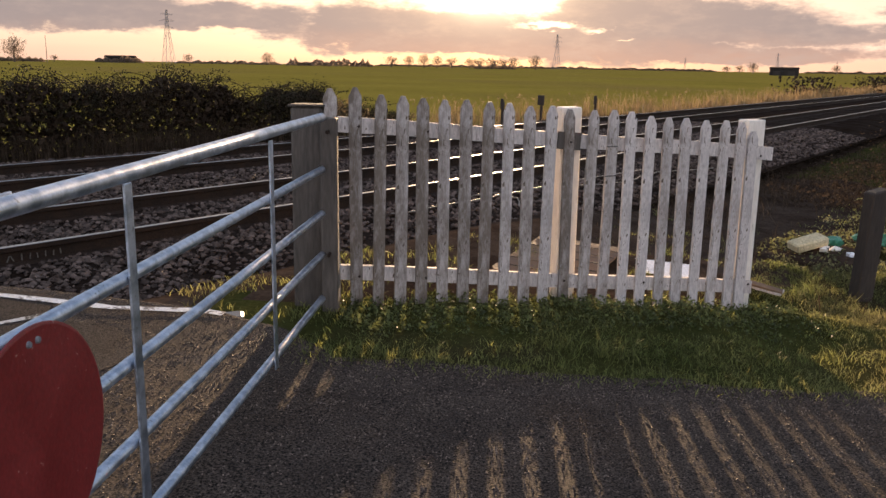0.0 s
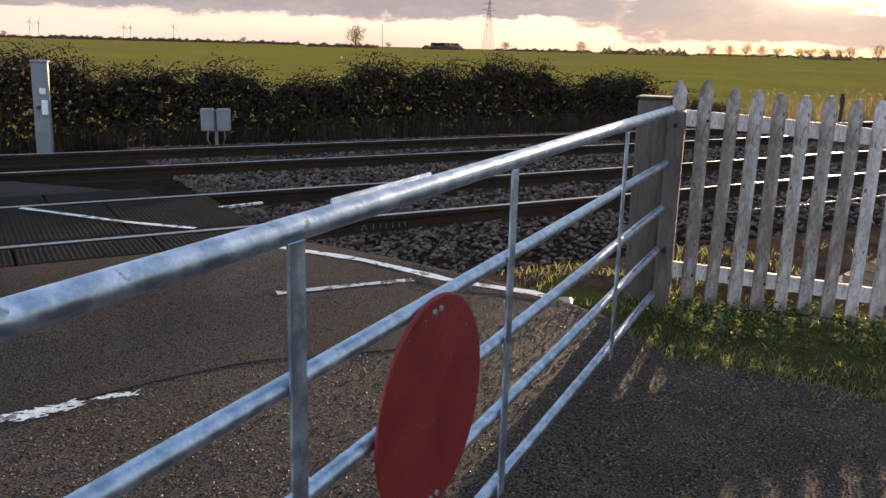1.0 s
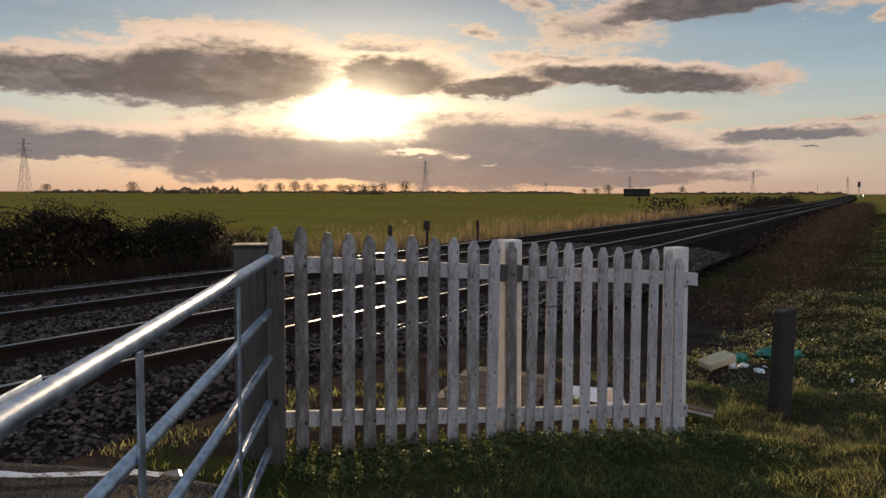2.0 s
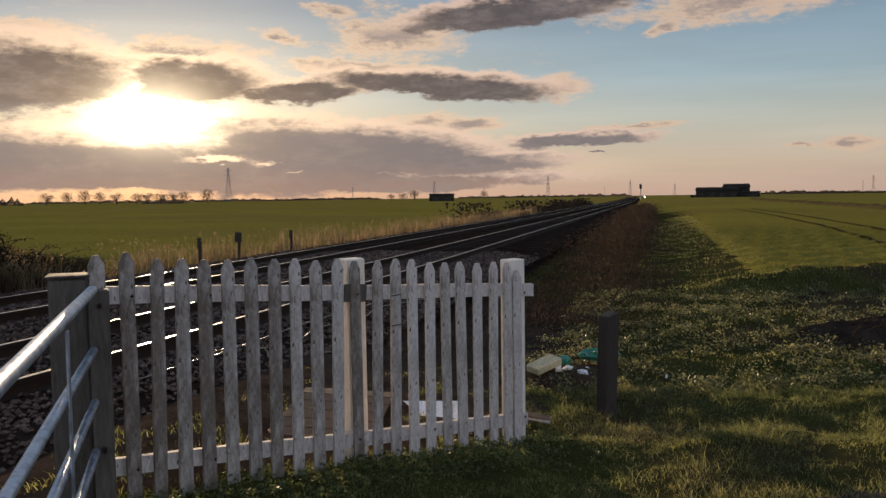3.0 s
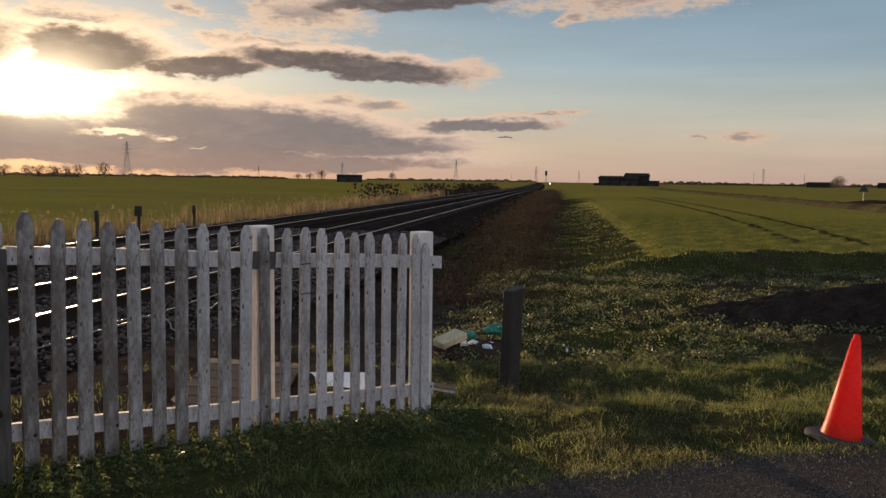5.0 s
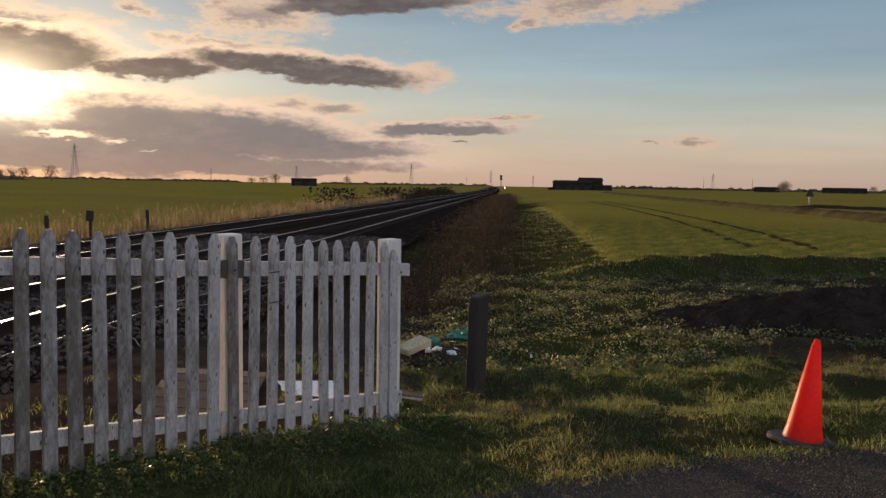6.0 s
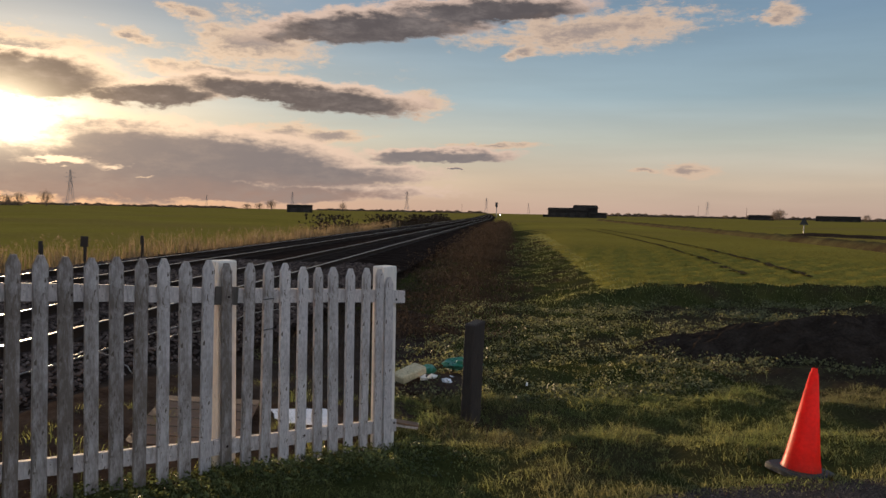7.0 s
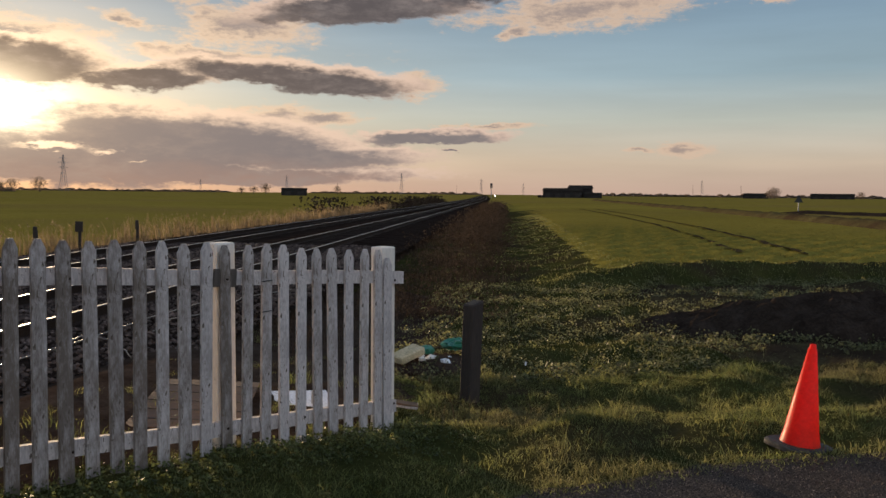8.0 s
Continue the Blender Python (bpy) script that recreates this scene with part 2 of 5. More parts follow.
    if bump:
        bp = nt.nodes.new("ShaderNodeBump")
        bp.inputs["Strength"].default_value, bp.inputs["Distance"].default_value = bump, 0.6 / fine
        nt.links.new(grain, bp.inputs["Height"])
        nt.links.new(bp.outputs[0], b.inputs["Normal"])
    if through_light:
        tr = nt.nodes.new("ShaderNodeBsdfTranslucent")
        nt.links.new(col, tr.inputs[0])
        ms = nt.nodes.new("ShaderNodeMixShader")
        ms.inputs[0].default_value = through_light
        nt.links.new(b.outputs[0], ms.inputs[1])
        nt.links.new(tr.outputs[0], ms.inputs[2])
        nt.links.new(ms.outputs[0], nt.nodes["Material Output"].inputs[0])
    return mt


M_ASPHALT = material("chipped_asphalt", [(0.029, 0.021, 0.016), (0.048, 0.036, 0.028), (0.042, 0.028, 0.019)], 2.6, 0.85, bump=0.35, fine=105, gloss=0.10, grit=(0.0, 2.6), sharp=0.11, strength=0.9, spots=((0.16, 0.13, 0.105), 0.03, 80))
M_ASPHALT_OLD = material("worn_asphalt", [(0.024, 0.018, 0.015), (0.042, 0.032, 0.027), (0.030, 0.021, 0.016)], 1.7, 0.95, bump=0.35, fine=115, gloss=0.1, grit=(0.05, 2.3), sharp=0.1, strength=0.9, spots=((0.12, 0.105, 0.092), 0.03, 110))
M_LINE = material("worn_white_road_paint", [(0.62, 0.60, 0.57), (0.75, 0.73, 0.70)], 9, 0.7, bump=0.5, fine=90, spots=((0.16, 0.14, 0.13), 0.16, 14))
M_GROUND = material("rough_grassland", [(0.030, 0.034, 0.011), (0.054, 0.054, 0.017), (0.042, 0.032, 0.018)], 1.4, 1.0, bump=0.25, fine=30, gloss=0.0)
M_FIELD = material("winter_wheat", [(0.176, 0.148, 0.030), (0.222, 0.182, 0.038), (0.184, 0.140, 0.044)], 0.05, 1.0, bump=0.12, fine=6, gloss=0.0)
M_SHOOT = material("wheat_shoot", [(0.120, 0.105, 0.022), (0.165, 0.138, 0.030)], 0.6, 0.9, bump=0, spread=0.3, through_light=0.35, gloss=0.1)
M_SOIL = material("damp_soil", [(0.034, 0.023, 0.017), (0.062, 0.045, 0.034)], 3, 1.0, bump=0.25, fine=25, gloss=0.0)
M_EARTH = material("dark_bare_earth", [(0.022, 0.016, 0.012), (0.042, 0.032, 0.025)], 3, 1.0, bump=0.25, fine=25, gloss=0.0)
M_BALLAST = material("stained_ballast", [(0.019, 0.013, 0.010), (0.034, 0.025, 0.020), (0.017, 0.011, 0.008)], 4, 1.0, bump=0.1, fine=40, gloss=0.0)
M_STONE = material("ballast_stone", [(0.052, 0.035, 0.027), (0.140, 0.104, 0.087)], 5, 0.9, bump=0.3, fine=70, spread=0.55, gloss=0.12)
M_RUST = material("rusted_rail_steel", [(0.022, 0.014, 0.010), (0.040, 0.024, 0.016)], 5, 0.85, bump=0.5, fine=80, gloss=0.15)
M_RAILTOP = material("polished_rail_top", [(0.34, 0.31, 0.28), (0.43, 0.39, 0.35)], 3, 0.42, metal=1.0, bump=0.05, fine=40, stretch=(1, 1, 1))
M_CONCRETE = material("oil_stained_concrete", [(0.034, 0.026, 0.021), (0.055, 0.043, 0.035)], 4, 0.95, bump=0.2, fine=60, gloss=0.0)
M_RUBBER = material("rubber_crossing_panel", [(0.020, 0.014, 0.011), (0.036, 0.027, 0.022)], 3, 0.95, bump=0.4, fine=50, gloss=0.05)
M_GALV = material("galvanised_steel", [(0.36, 0.43, 0.53), (0.58, 0.65, 0.75)], 16, 0.40, metal=0.92, bump=0.06, fine=120, contrast=(0.42, 0.58), grit=(0.75, 1.1), spots=((0.28, 0.31, 0.35), 0.05, 24))
M_RED = material("faded_red_paint", [(0.17, 0.013, 0.013), (0.22, 0.018, 0.017)], 5, 0.5, bump=0.15, fine=70, grit=(0.7, 1.2), spots=((0.40, 0.27, 0.23), 0.022, 38))
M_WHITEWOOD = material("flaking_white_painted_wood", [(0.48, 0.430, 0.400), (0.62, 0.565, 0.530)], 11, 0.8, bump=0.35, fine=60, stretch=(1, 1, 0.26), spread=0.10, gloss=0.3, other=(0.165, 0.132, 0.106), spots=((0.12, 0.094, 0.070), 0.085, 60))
M_WHITEPOST = material("cream_white_painted_wood", [(0.72, 0.655, 0.57), (0.80, 0.745, 0.66)], 5, 0.7, bump=0.2, fine=60, stretch=(1, 1, 0.25), grit=(0.8, 1.12), spots=((0.30, 0.26, 0.20), 0.04, 14))
M_GREYWOOD = material("silvered_old_wood", [(0.072, 0.058, 0.047), (0.118, 0.098, 0.081), (0.048, 0.038, 0.030)], 8, 0.85, bump=0.4, fine=60, stretch=(1, 1, 0.15), spots=((0.04, 0.033, 0.026), 0.06, 20))
M_DARKWOOD = material("dark_creosoted_wood", [(0.026, 0.018, 0.013), (0.048, 0.035, 0.025)], 8, 0.85, bump=0.4, fine=60, stretch=(1, 1, 0.15))
M_PLY = material("brown_plywood", [(0.125, 0.070, 0.038), (0.18, 0.105, 0.058)], 4, 0.8, bump=0.2, fine=50, stretch=(0.2, 1, 1))
M_SHEET = material("white_plastic_sheet", [(0.72, 0.73, 0.76), (0.80, 0.80, 0.82)], 4, 0.35, bump=0.05)
M_GREENPLASTIC = material("green_plastic_bag", [(0.02, 0.14, 0.085), (0.04, 0.22, 0.13)], 9, 0.35, bump=0.4, fine=40)
M_FOAM = material("yellowed_foam", [(0.52, 0.42, 0.24), (0.64, 0.54, 0.34)], 8, 0.9, bump=0.6, fine=50)
M_CONE = material("orange_red_cone_plastic", [(0.90, 0.065, 0.030), (0.94, 0.085, 0.040)], 4, 0.45, bump=0.1, fine=40, through_light=0.72, grit=(0.85, 1.1))
M_BLACKRUBBER = material("black_rubber", [(0.022, 0.021, 0.020), (0.04, 0.037, 0.034)], 6, 0.7, bump=0.4, fine=50)
M_GRASS = material("lush_grass", [(0.108, 0.132, 0.040), (0.230, 0.224, 0.080), (0.156, 0.140, 0.066)], 1.6, 0.65, bump=0, spread=0.7, through_light=0.6, gloss=0.25)
M_DRY = material("dry_grass_stalks", [(0.20, 0.14, 0.072), (0.30, 0.22, 0.125)], 2, 0.8, bump=0, spread=0.5, through_light=0.4, gloss=0.2)
M_BROWNWEED = material("dead_brown_weeds", [(0.036, 0.024, 0.016), (0.078, 0.053, 0.034)], 2, 0.95, bump=0, spread=0.6, through_light=0.25, gloss=0.1)
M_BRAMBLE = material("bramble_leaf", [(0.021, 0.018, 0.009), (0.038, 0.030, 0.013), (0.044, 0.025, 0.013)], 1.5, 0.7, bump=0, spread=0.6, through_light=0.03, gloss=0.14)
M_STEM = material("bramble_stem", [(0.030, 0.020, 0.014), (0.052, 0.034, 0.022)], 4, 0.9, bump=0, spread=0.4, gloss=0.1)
M_WEEDLEAF = material("weed_leaf", [(0.100, 0.104, 0.040), (0.205, 0.198, 0.090)], 1.5, 0.6, bump=0, spread=0.65, through_light=0.45, gloss=0.3)
M_LEAFY = material("green_leafy_weed", [(0.060, 0.078, 0.024), (0.140, 0.152, 0.052)], 1.8, 0.6, bump=0, spread=0.6, through_light=0.35, gloss=0.3)
M_BARK = material("winter_bark", [(0.075, 0.058, 0.045), (0.11, 0.085, 0.065)], 1, 0.95, bump=0.3, fine=5)
# distance haze is put into this colour: paler, and half translucent
M_TWIG = material("hazy_winter_twigs", [(0.15, 0.112, 0.085), (0.20, 0.15, 0.115)], 0.3, 0.95, bump=0, spread=0.3, gloss=0.1, through_light=0.5)
M_CLAD = material("dark_barn_cladding", [(0.026, 0.022, 0.020), (0.040, 0.034, 0.030)], 0.6, 0.9, bump=0.1, fine=4, gloss=0.1)
M_ROOF = material("dark_barn_roof", [(0.040, 0.034, 0.030), (0.058, 0.050, 0.044)], 0.4, 0.9, bump=0.1, fine=3, gloss=0.1)
M_GLASS = material("dark_window_glass", [(0.02, 0.025, 0.03), (0.03, 0.035, 0.04)], 1, 0.1, bump=0)
M_STEELGREY = material("grey_lattice_steel", [(0.20, 0.20, 0.21), (0.26, 0.26, 0.27)], 1, 0.6, metal=0.5, bump=0)
M_GREYPAINT = material("grey_painted_steel", [(0.15, 0.155, 0.17), (0.21, 0.215, 0.23)], 5, 0.5, bump=0.1, fine=60, grit=(0.85, 1.1), spots=((0.10, 0.085, 0.07), 0.05, 12))
M_LABEL = material("white_label", [(0.72, 0.72, 0.72), (0.8, 0.8, 0.8)], 10, 0.5, bump=0.05)
M_BLACK = material("black_paint", [(0.02, 0.02, 0.02), (0.035, 0.035, 0.035)], 5, 0.6, bump=0.1)
M_SMEAR = material("thin_smeared_white_paint", [(0.42, 0.40, 0.38), (0.66, 0.64, 0.61)], 12, 0.8, bump=0.5, fine=70, spots=((0.06, 0.053, 0.047), 0.19, 12))
M_ROUGH = material("weedy_broken_ground", [(0.044, 0.032, 0.021), (0.066, 0.056, 0.028), (0.034, 0.025, 0.017)], 2.2, 1.0, bump=0.4, fine=18, gloss=0.0)
M_CHALK = material("pale_chalk", [(0.10, 0.09, 0.08), (0.16, 0.15, 0.13)], 30, 0.9, bump=0.2)
M_CHIP = material("stone_chip", [(0.034, 0.024, 0.018), (0.150, 0.112, 0.090)], 9, 0.65, bump=0, spread=0.8, gloss=0.25)
M_DITCH = material("withered_ditch_grass", [(0.062, 0.050, 0.024), (0.090, 0.078, 0.034), (0.050, 0.036, 0.021)], 0.8, 1.0, bump=0.3, fine=9, gloss=0.0)
M_LAMP = bpy.data.materials.new("lit_signal_lens")
M_LAMP.use_nodes = True
M_LAMP.node_tree.nodes["Principled BSDF"].inputs["Emission Color"].default_value = (1.0, 0.93, 0.80, 1)
M_LAMP.node_tree.nodes["Principled BSDF"].inputs["Emission Strength"].default_value = 5.0
M_CABLE = material("dusty_cable_sheath", [(0.17, 0.145, 0.12), (0.25, 0.22, 0.19)], 8, 0.5, bump=0.1)


# ---------------------------------------------------------------- mesh tools
def mesh_of(name, data, mats, smooth=False):
    me = bpy.data.meshes.new(name)
    if isinstance(data, bmesh.types.BMesh):
        data.to_mesh(me)
        data.free()
    else:
        me.from_pydata(*[a.tolist() if isinstance(a, np.ndarray) else [tuple(q) for q in a] for a in (data[0], [], data[1])])
        me.update()
    for mt in mats if isinstance(mats, (list, tuple)) else [mats]:
        me.materials.append(mt)
    if smooth:
        me.polygons.foreach_set("use_smooth", [True] * len(me.polygons))
    return me


def part(name, data, mats, parent, label="", at=None, smooth=False):
    ob = new(name, mesh_of(name, data, mats, smooth))
    ob.parent = parent
    if at is not None:
        ob.matrix_basis = at
    return tagged(ob, label)


def thing(name, label, category, at=None, group="", kind=""):
    ob = new(name)
    ob.empty_display_size = 0.1
    if at is not None:
        ob.matrix_basis = at
    return tagged(ob, label, category, group, kind)


def single(name, data, mats, label, category="", group="", kind="", at=None, smooth=False):
    ob = new(name, mesh_of(name, data, mats, smooth))
    if at is not None:
        ob.matrix_basis = at
    return tagged(ob, label, category, group, kind)


def box(sx, sy, sz, at=None, bevel=0.004, bm=None):
    """A bevelled box that stands on its origin."""
    one = bmesh.new()
    bmesh.ops.create_cube(one, size=1)
    bmesh.ops.transform(one, matrix=Matrix.Diagonal((sx, sy, sz, 1)), verts=one.verts)
    bmesh.ops.translate(one, vec=(0, 0, sz / 2), verts=one.verts)
    if bevel:
        bmesh.ops.bevel(one, geom=one.edges[:], offset=bevel, segments=1, affect="EDGES")
    if at is not None:
        bmesh.ops.transform(one, matrix=at, verts=one.verts)
    if bm is None:
        return one
    me = bpy.data.meshes.new("tmp")
    one.to_mesh(me)
    one.free()
    bm.from_mesh(me)
    bpy.data.meshes.remove(me)
    return bm


def tube(points, radius, sides=12, radii=None, closed_ends=True):
    """Vertices and faces of a round rod along points."""
    pts = [Vector(p) for p in points]
    vs, fs = [], []
    for i, p in enumerate(pts):
        d = (pts[min(i + 1, len(pts) - 1)] - pts[max(i - 1, 0)]).normalized()
        ref = Vector((0, 0, 1)) if abs(d.z) < 0.9 else Vector((1, 0, 0))
        a = d.cross(ref).normalized()
        b = d.cross(a)
        r = radii[i] if radii else radius
        for k in range(sides):
            t = 2 * math.pi * k / sides
            vs.append(p + a * (r * math.cos(t)) + b * (r * math.sin(t)))
    for i in range(len(pts) - 1):
        for k in range(sides):
            q = (k + 1) % sides
            fs.append((i * sides + k, i * sides + q, (i + 1) * sides + q, (i + 1) * sides + k))
    if closed_ends:
        fs.append(tuple(range(sides))[::-1])
        fs.append(tuple(range((len(pts) - 1) * sides, len(pts) * sides)))
    return [tuple(v) for v in vs], fs


def joined(pieces):
    vs, fs = [], []
    for v, f in pieces:
        o = len(vs)
        vs += list(v)
        fs += [tuple(i + o for i in q) for q in f]
    return vs, fs


def lathe(profile, sides=28):
    """Turned shape from (radius, height) pairs."""
    vs, fs = [], []
    for r, z in profile:
        for k in range(sides):
            t = 2 * math.pi * k / sides
            vs.append((r * math.cos(t), r * math.sin(t), z))
    for i in range(len(profile) - 1):
        for k in range(sides):
            q = (k + 1) % sides
            fs.append((i * sides + k, i * sides + q, (i + 1) * sides + q, (i + 1) * sides + k))
    return vs, fs


def plate(outline, y0, y1):
    """An upright board: outline of (x, z), from y0 to y1."""
    n = len(outline)
    vs = [(x, y0, z) for x, z in outline] + [(x, y1, z) for x, z in outline]
    fs = [tuple(range(n)), tuple(range(2 * n - 1, n - 1, -1))]
    fs += [(i, i + n, (i + 1) % n + n, (i + 1) % n) for i in range(n)]
    return vs, fs


# ---------------------------------------------------------------- the lie of the land
HEAD = radians(32.0)
DIR, NOR = np.array((math.sin(HEAD), math.cos(HEAD))), np.array((math.cos(HEAD), -math.sin(HEAD)))
RAIL_Z = 0.14
RAILS = (-6.1, -7.6, -9.6, -11.1)


def bend(u):
    """How far the line has swung aside at u metres along it."""
    u = np.asarray(u, float)
    c, d = np.clip(u - 4, 0, 16), np.clip(u - 150, 0, 200)
    return -0.044 * (c * c / 32 + np.clip(u - 20, 0, None)) - 0.022 * (d * d / 400 + np.clip(u - 350, 0, None))


def T(u, v, z=0.0):
    """World place from metres along the line and metres to its right."""
    w = v + bend(u)
    return (float(DIR[0] * u + NOR[0] * w), float(DIR[1] * u + NOR[1] * w), z)


def uv_of(x, y):
    u = DIR[0] * x + DIR[1] * y
    return u, NOR[0] * x + NOR[1] * y - bend(u)


def ss(a, lo, hi):
    t = np.clip((np.asarray(a, float) - lo) / (hi - lo), 0, 1)
    return t * t * (3 - 2 * t)


def bank_of(x, y):
    """Metres behind the foot of the low bank at the field's edge."""
    return (x - 10.3) * 0.22 + (y - 14.7) * 0.975 + 0.18 * np.sin(0.8 * x) + 0.10 * np.sin(2.1 * x + 1)


def land(x, y):
    """Height of the ground."""
    x, y = np.asarray(x, float), np.asarray(y, float)
    u, v = uv_of(x, y)
    z = -0.40 * ss(x, -1.0, 3.5) * ss(y, 4.2, 7.6) - 0.20 * ss(x, -1.0, 2.8) * (1 - ss(y, 4.2, 7.6))
    bank = bank_of(x, y)
    z = z + 0.42 * ss(bank, 0, 1.0) * ss(v, -1, 2)
    under = ss(v, -14.2, -13.4) * (1 - ss(v, -5.2, -4.4))
    z = z * (1 - under) - 0.16 * under
    z = np.where(v < -13.4, -0.16 - 0.25 * (1 - ss(v, -15.5, -13.8)), z)
    rough = ss(np.abs(v + 9), 5.0, 6.0) * ss(y, 4.3, 5.2) * (1 - ss(np.hypot(x, y), 30, 60))
    z = z + rough * (0.040 * np.sin(2.3 * x + 1.1 * y) * np.sin(1.7 * y - 0.6 * x) + 0.036 * np.sin(5.1 * x - 2.2 * y + 1) * np.sin(4.3 * y + 1.9 * x))
    lumpy = rough * ss(v, 2.5, 5.0) * ss(y, 7.5, 9.5) * (1 - ss(bank, -1, 0.5))
    verge = ss(x, 1.6, 2.6) * ss(y, 4.5, 5.1) * (1 - ss(y, 9.0, 11.0)) * ss(v, -3.6, -2.4)
    z = z + verge * (0.030 * np.sin(3.1 * y + 0.9 * x + 0.6) + 0.026 * np.sin(6.1 * y - 2.6 * x) * np.sin(2.2 * x + 0.4) + 0.014 * np.sin(4.3 * x + 9.0 * y))
    return z + lumpy * (0.11 * np.sin(1.1 * x + 0.7) * np.sin(1.5 * y + 0.3 * x) + 0.065 * np.sin(2.9 * x - 1.2 * y) * np.sin(3.3 * y + 0.8 * x))


ROAD_EDGE = ((-5.55, 1.97), (-4.73, 2.52), (-3.95, 3.0), (-3.4, 3.1), (-2.83, 2.97), (-2.11, 3.48), (-1.17, 4.3), (-0.53, 4.88), (0.54, 5.55), (1.6, 5.93), (4.0, 6.8), (9.0, 8.7))


def road_edge(v):
    return np.interp(v, [a for a, _ in ROAD_EDGE], [b for _, b in ROAD_EDGE])


def road_z(x, y):
    u, v = uv_of(x, y)
    return np.maximum(land(x, y) * ss(v, -4.0, -2.6), -0.24) + 0.016 + 0.115 * (1 - ss(v, -5.5, -3.3))


def grid_mesh(us, vs, place):
    pts = [place(u, v) for v in vs for u in us]
    n = len(us)
    fs = [(j * n + i, j * n + i + 1, (j + 1) * n + i + 1, (j + 1) * n + i) for j in range(len(vs) - 1) for i in range(n - 1)]
    return pts, fs


def ground_sheet():
    def axis(c, lo, hi, step):
        a = list(np.arange(lo, hi + step / 2, step))
        d = step
        up, dn = [a[-1]], [a[0]]
        while up[-1] - c < 4200:
            d *= 1.16
            up.append(up[-1] + d)
            dn.append(dn[-1] - d)
        return np.array(dn[:0:-1] + a + up[1:])

    xs, ys = axis(0, -16, 24, 0.22), axis(0, -6, 34, 0.22)
    gx, gy = np.meshgrid(xs, ys)
    gz = land(gx, gy)
    u, v = uv_of(gx, gy)
    road = (v > -5.6) & (u < road_edge(v) - 0.15)
    gz = np.where(road, gz - 0.06, gz)
    n = len(xs)
    idx = np.arange(len(ys) * n).reshape(len(ys), n)
    fs = np.stack([idx[:-1, :-1], idx[:-1, 1:], idx[1:, 1:], idx[1:, :-1]], -1).reshape(-1, 4)
    me = mesh_of("ground", (np.stack([gx, gy, gz], -1).reshape(-1, 3), fs), [M_GROUND, M_FIELD, M_SOIL, M_ROUGH], True)
    cx, cy = (gx[:-1, :-1] + gx[1:, 1:]) / 2, (gy[:-1, :-1] + gy[1:, 1:]) / 2
    cu, cv = uv_of(cx, cy)
    bank = bank_of(cx, cy)
    slot = np.where((cv < -14.6) | ((cv > 1.0) & (bank > 1.3)) | (np.hypot(cx, cy) > 90), 1, 0)
    slot = np.where((cv > -14.0) & (cv < -4.3) & (slot == 0), 2, slot)
    slot = np.where((slot == 0) & (cv > 1.5) & (cy + 0.25 * cx > 9.4 + 0.5 * np.sin(1.3 * cx)) & (bank < 0.0), 3, slot)
    behind = (cv < -1.9) & (cu > 3.4) & (cu < 16) & ((cy - 4.997) * 0.9201 - (cx + 1.083) * 0.3917 > 0.1) & (slot == 0)
    slot = np.where(behind, 2, slot)
    me.polygons.foreach_set("material_index", slot.reshape(-1).astype(np.int32))
    tagged(new("ground", me), "rough grass and wide flat green winter wheat fields", "ground", kind="structure")


ground_sheet()


def road():
    ss_ = np.linspace(0, 1, 60)
    vs = np.concatenate([np.linspace(-5.55, 2.5, 90), np.linspace(2.8, 9, 12)])

    def place(s, v):
        wob = 0.05 * math.sin(7.3 * v) + 0.04 * math.sin(17.1 * v + 1)
        ue = road_edge(v) + (wob if v > -3 else 0)
        u = -16 + (ue + 16) * s ** 0.5
        x, y, _ = T(u, v)
        return (x, y, float(road_z(x, y)))

    single("road", grid_mesh(ss_, vs, place), M_ASPHALT, "dark chipped asphalt road up to the crossing", "road", kind="structure", smooth=True)

    # older, smoother surface beside the crossing
    def old(s, v):
        edge = min(road_edge(v) - 0.02, 2.32 + 0.10 * math.sin(9 * v))
        v = v + (0.05 * math.sin(3.1 * s * 9) + 0.03 * math.sin(41 * s)) * (v > -3.7) if v > -3.7 else v
        u = -16 + (edge + 16) * s ** 0.5
        x, y, _ = T(u, v)
        return (x, y, float(road_z(x, y)) + 0.004)

    single("road_patch", grid_mesh(ss_, np.linspace(-5.55, -3.58, 28), old), M_ASPHALT_OLD, "smoother worn brownish asphalt beside the rails", "road", kind="structure", smooth=True)


road()


def ribbon(points, width, lift, name, label, mat=None):
    """A painted line on the road through points (u, v)."""
    pts = [Vector(T(*p)[:2]) for p in points]
    dense = []
    for a, b in zip(pts[:-1], pts[1:]):
        k = max(2, int((b - a).length / 0.12))
        dense += [a.lerp(b, i / k) for i in range(k)]
    dense.append(pts[-1])
    vs = []
    for i, p in enumerate(dense):
        d = (dense[min(i + 1, len(dense) - 1)] - dense[max(i - 1, 0)]).normalized()
        s = Vector((-d.y, d.x)) * (width / 2 * (1 + 0.25 * math.sin(i * 1.9) * math.sin(i * 0.7)))
        for q in (p + s, p - s):
            vs.append((q.x, q.y, lift(q.x, q.y)))
    fs = [(2 * i, 2 * i + 1, 2 * i + 3, 2 * i + 2) for i in range(len(dense) - 1)]
    single(name, (vs, fs), mat or M_LINE, label, "road marking", kind="structure")


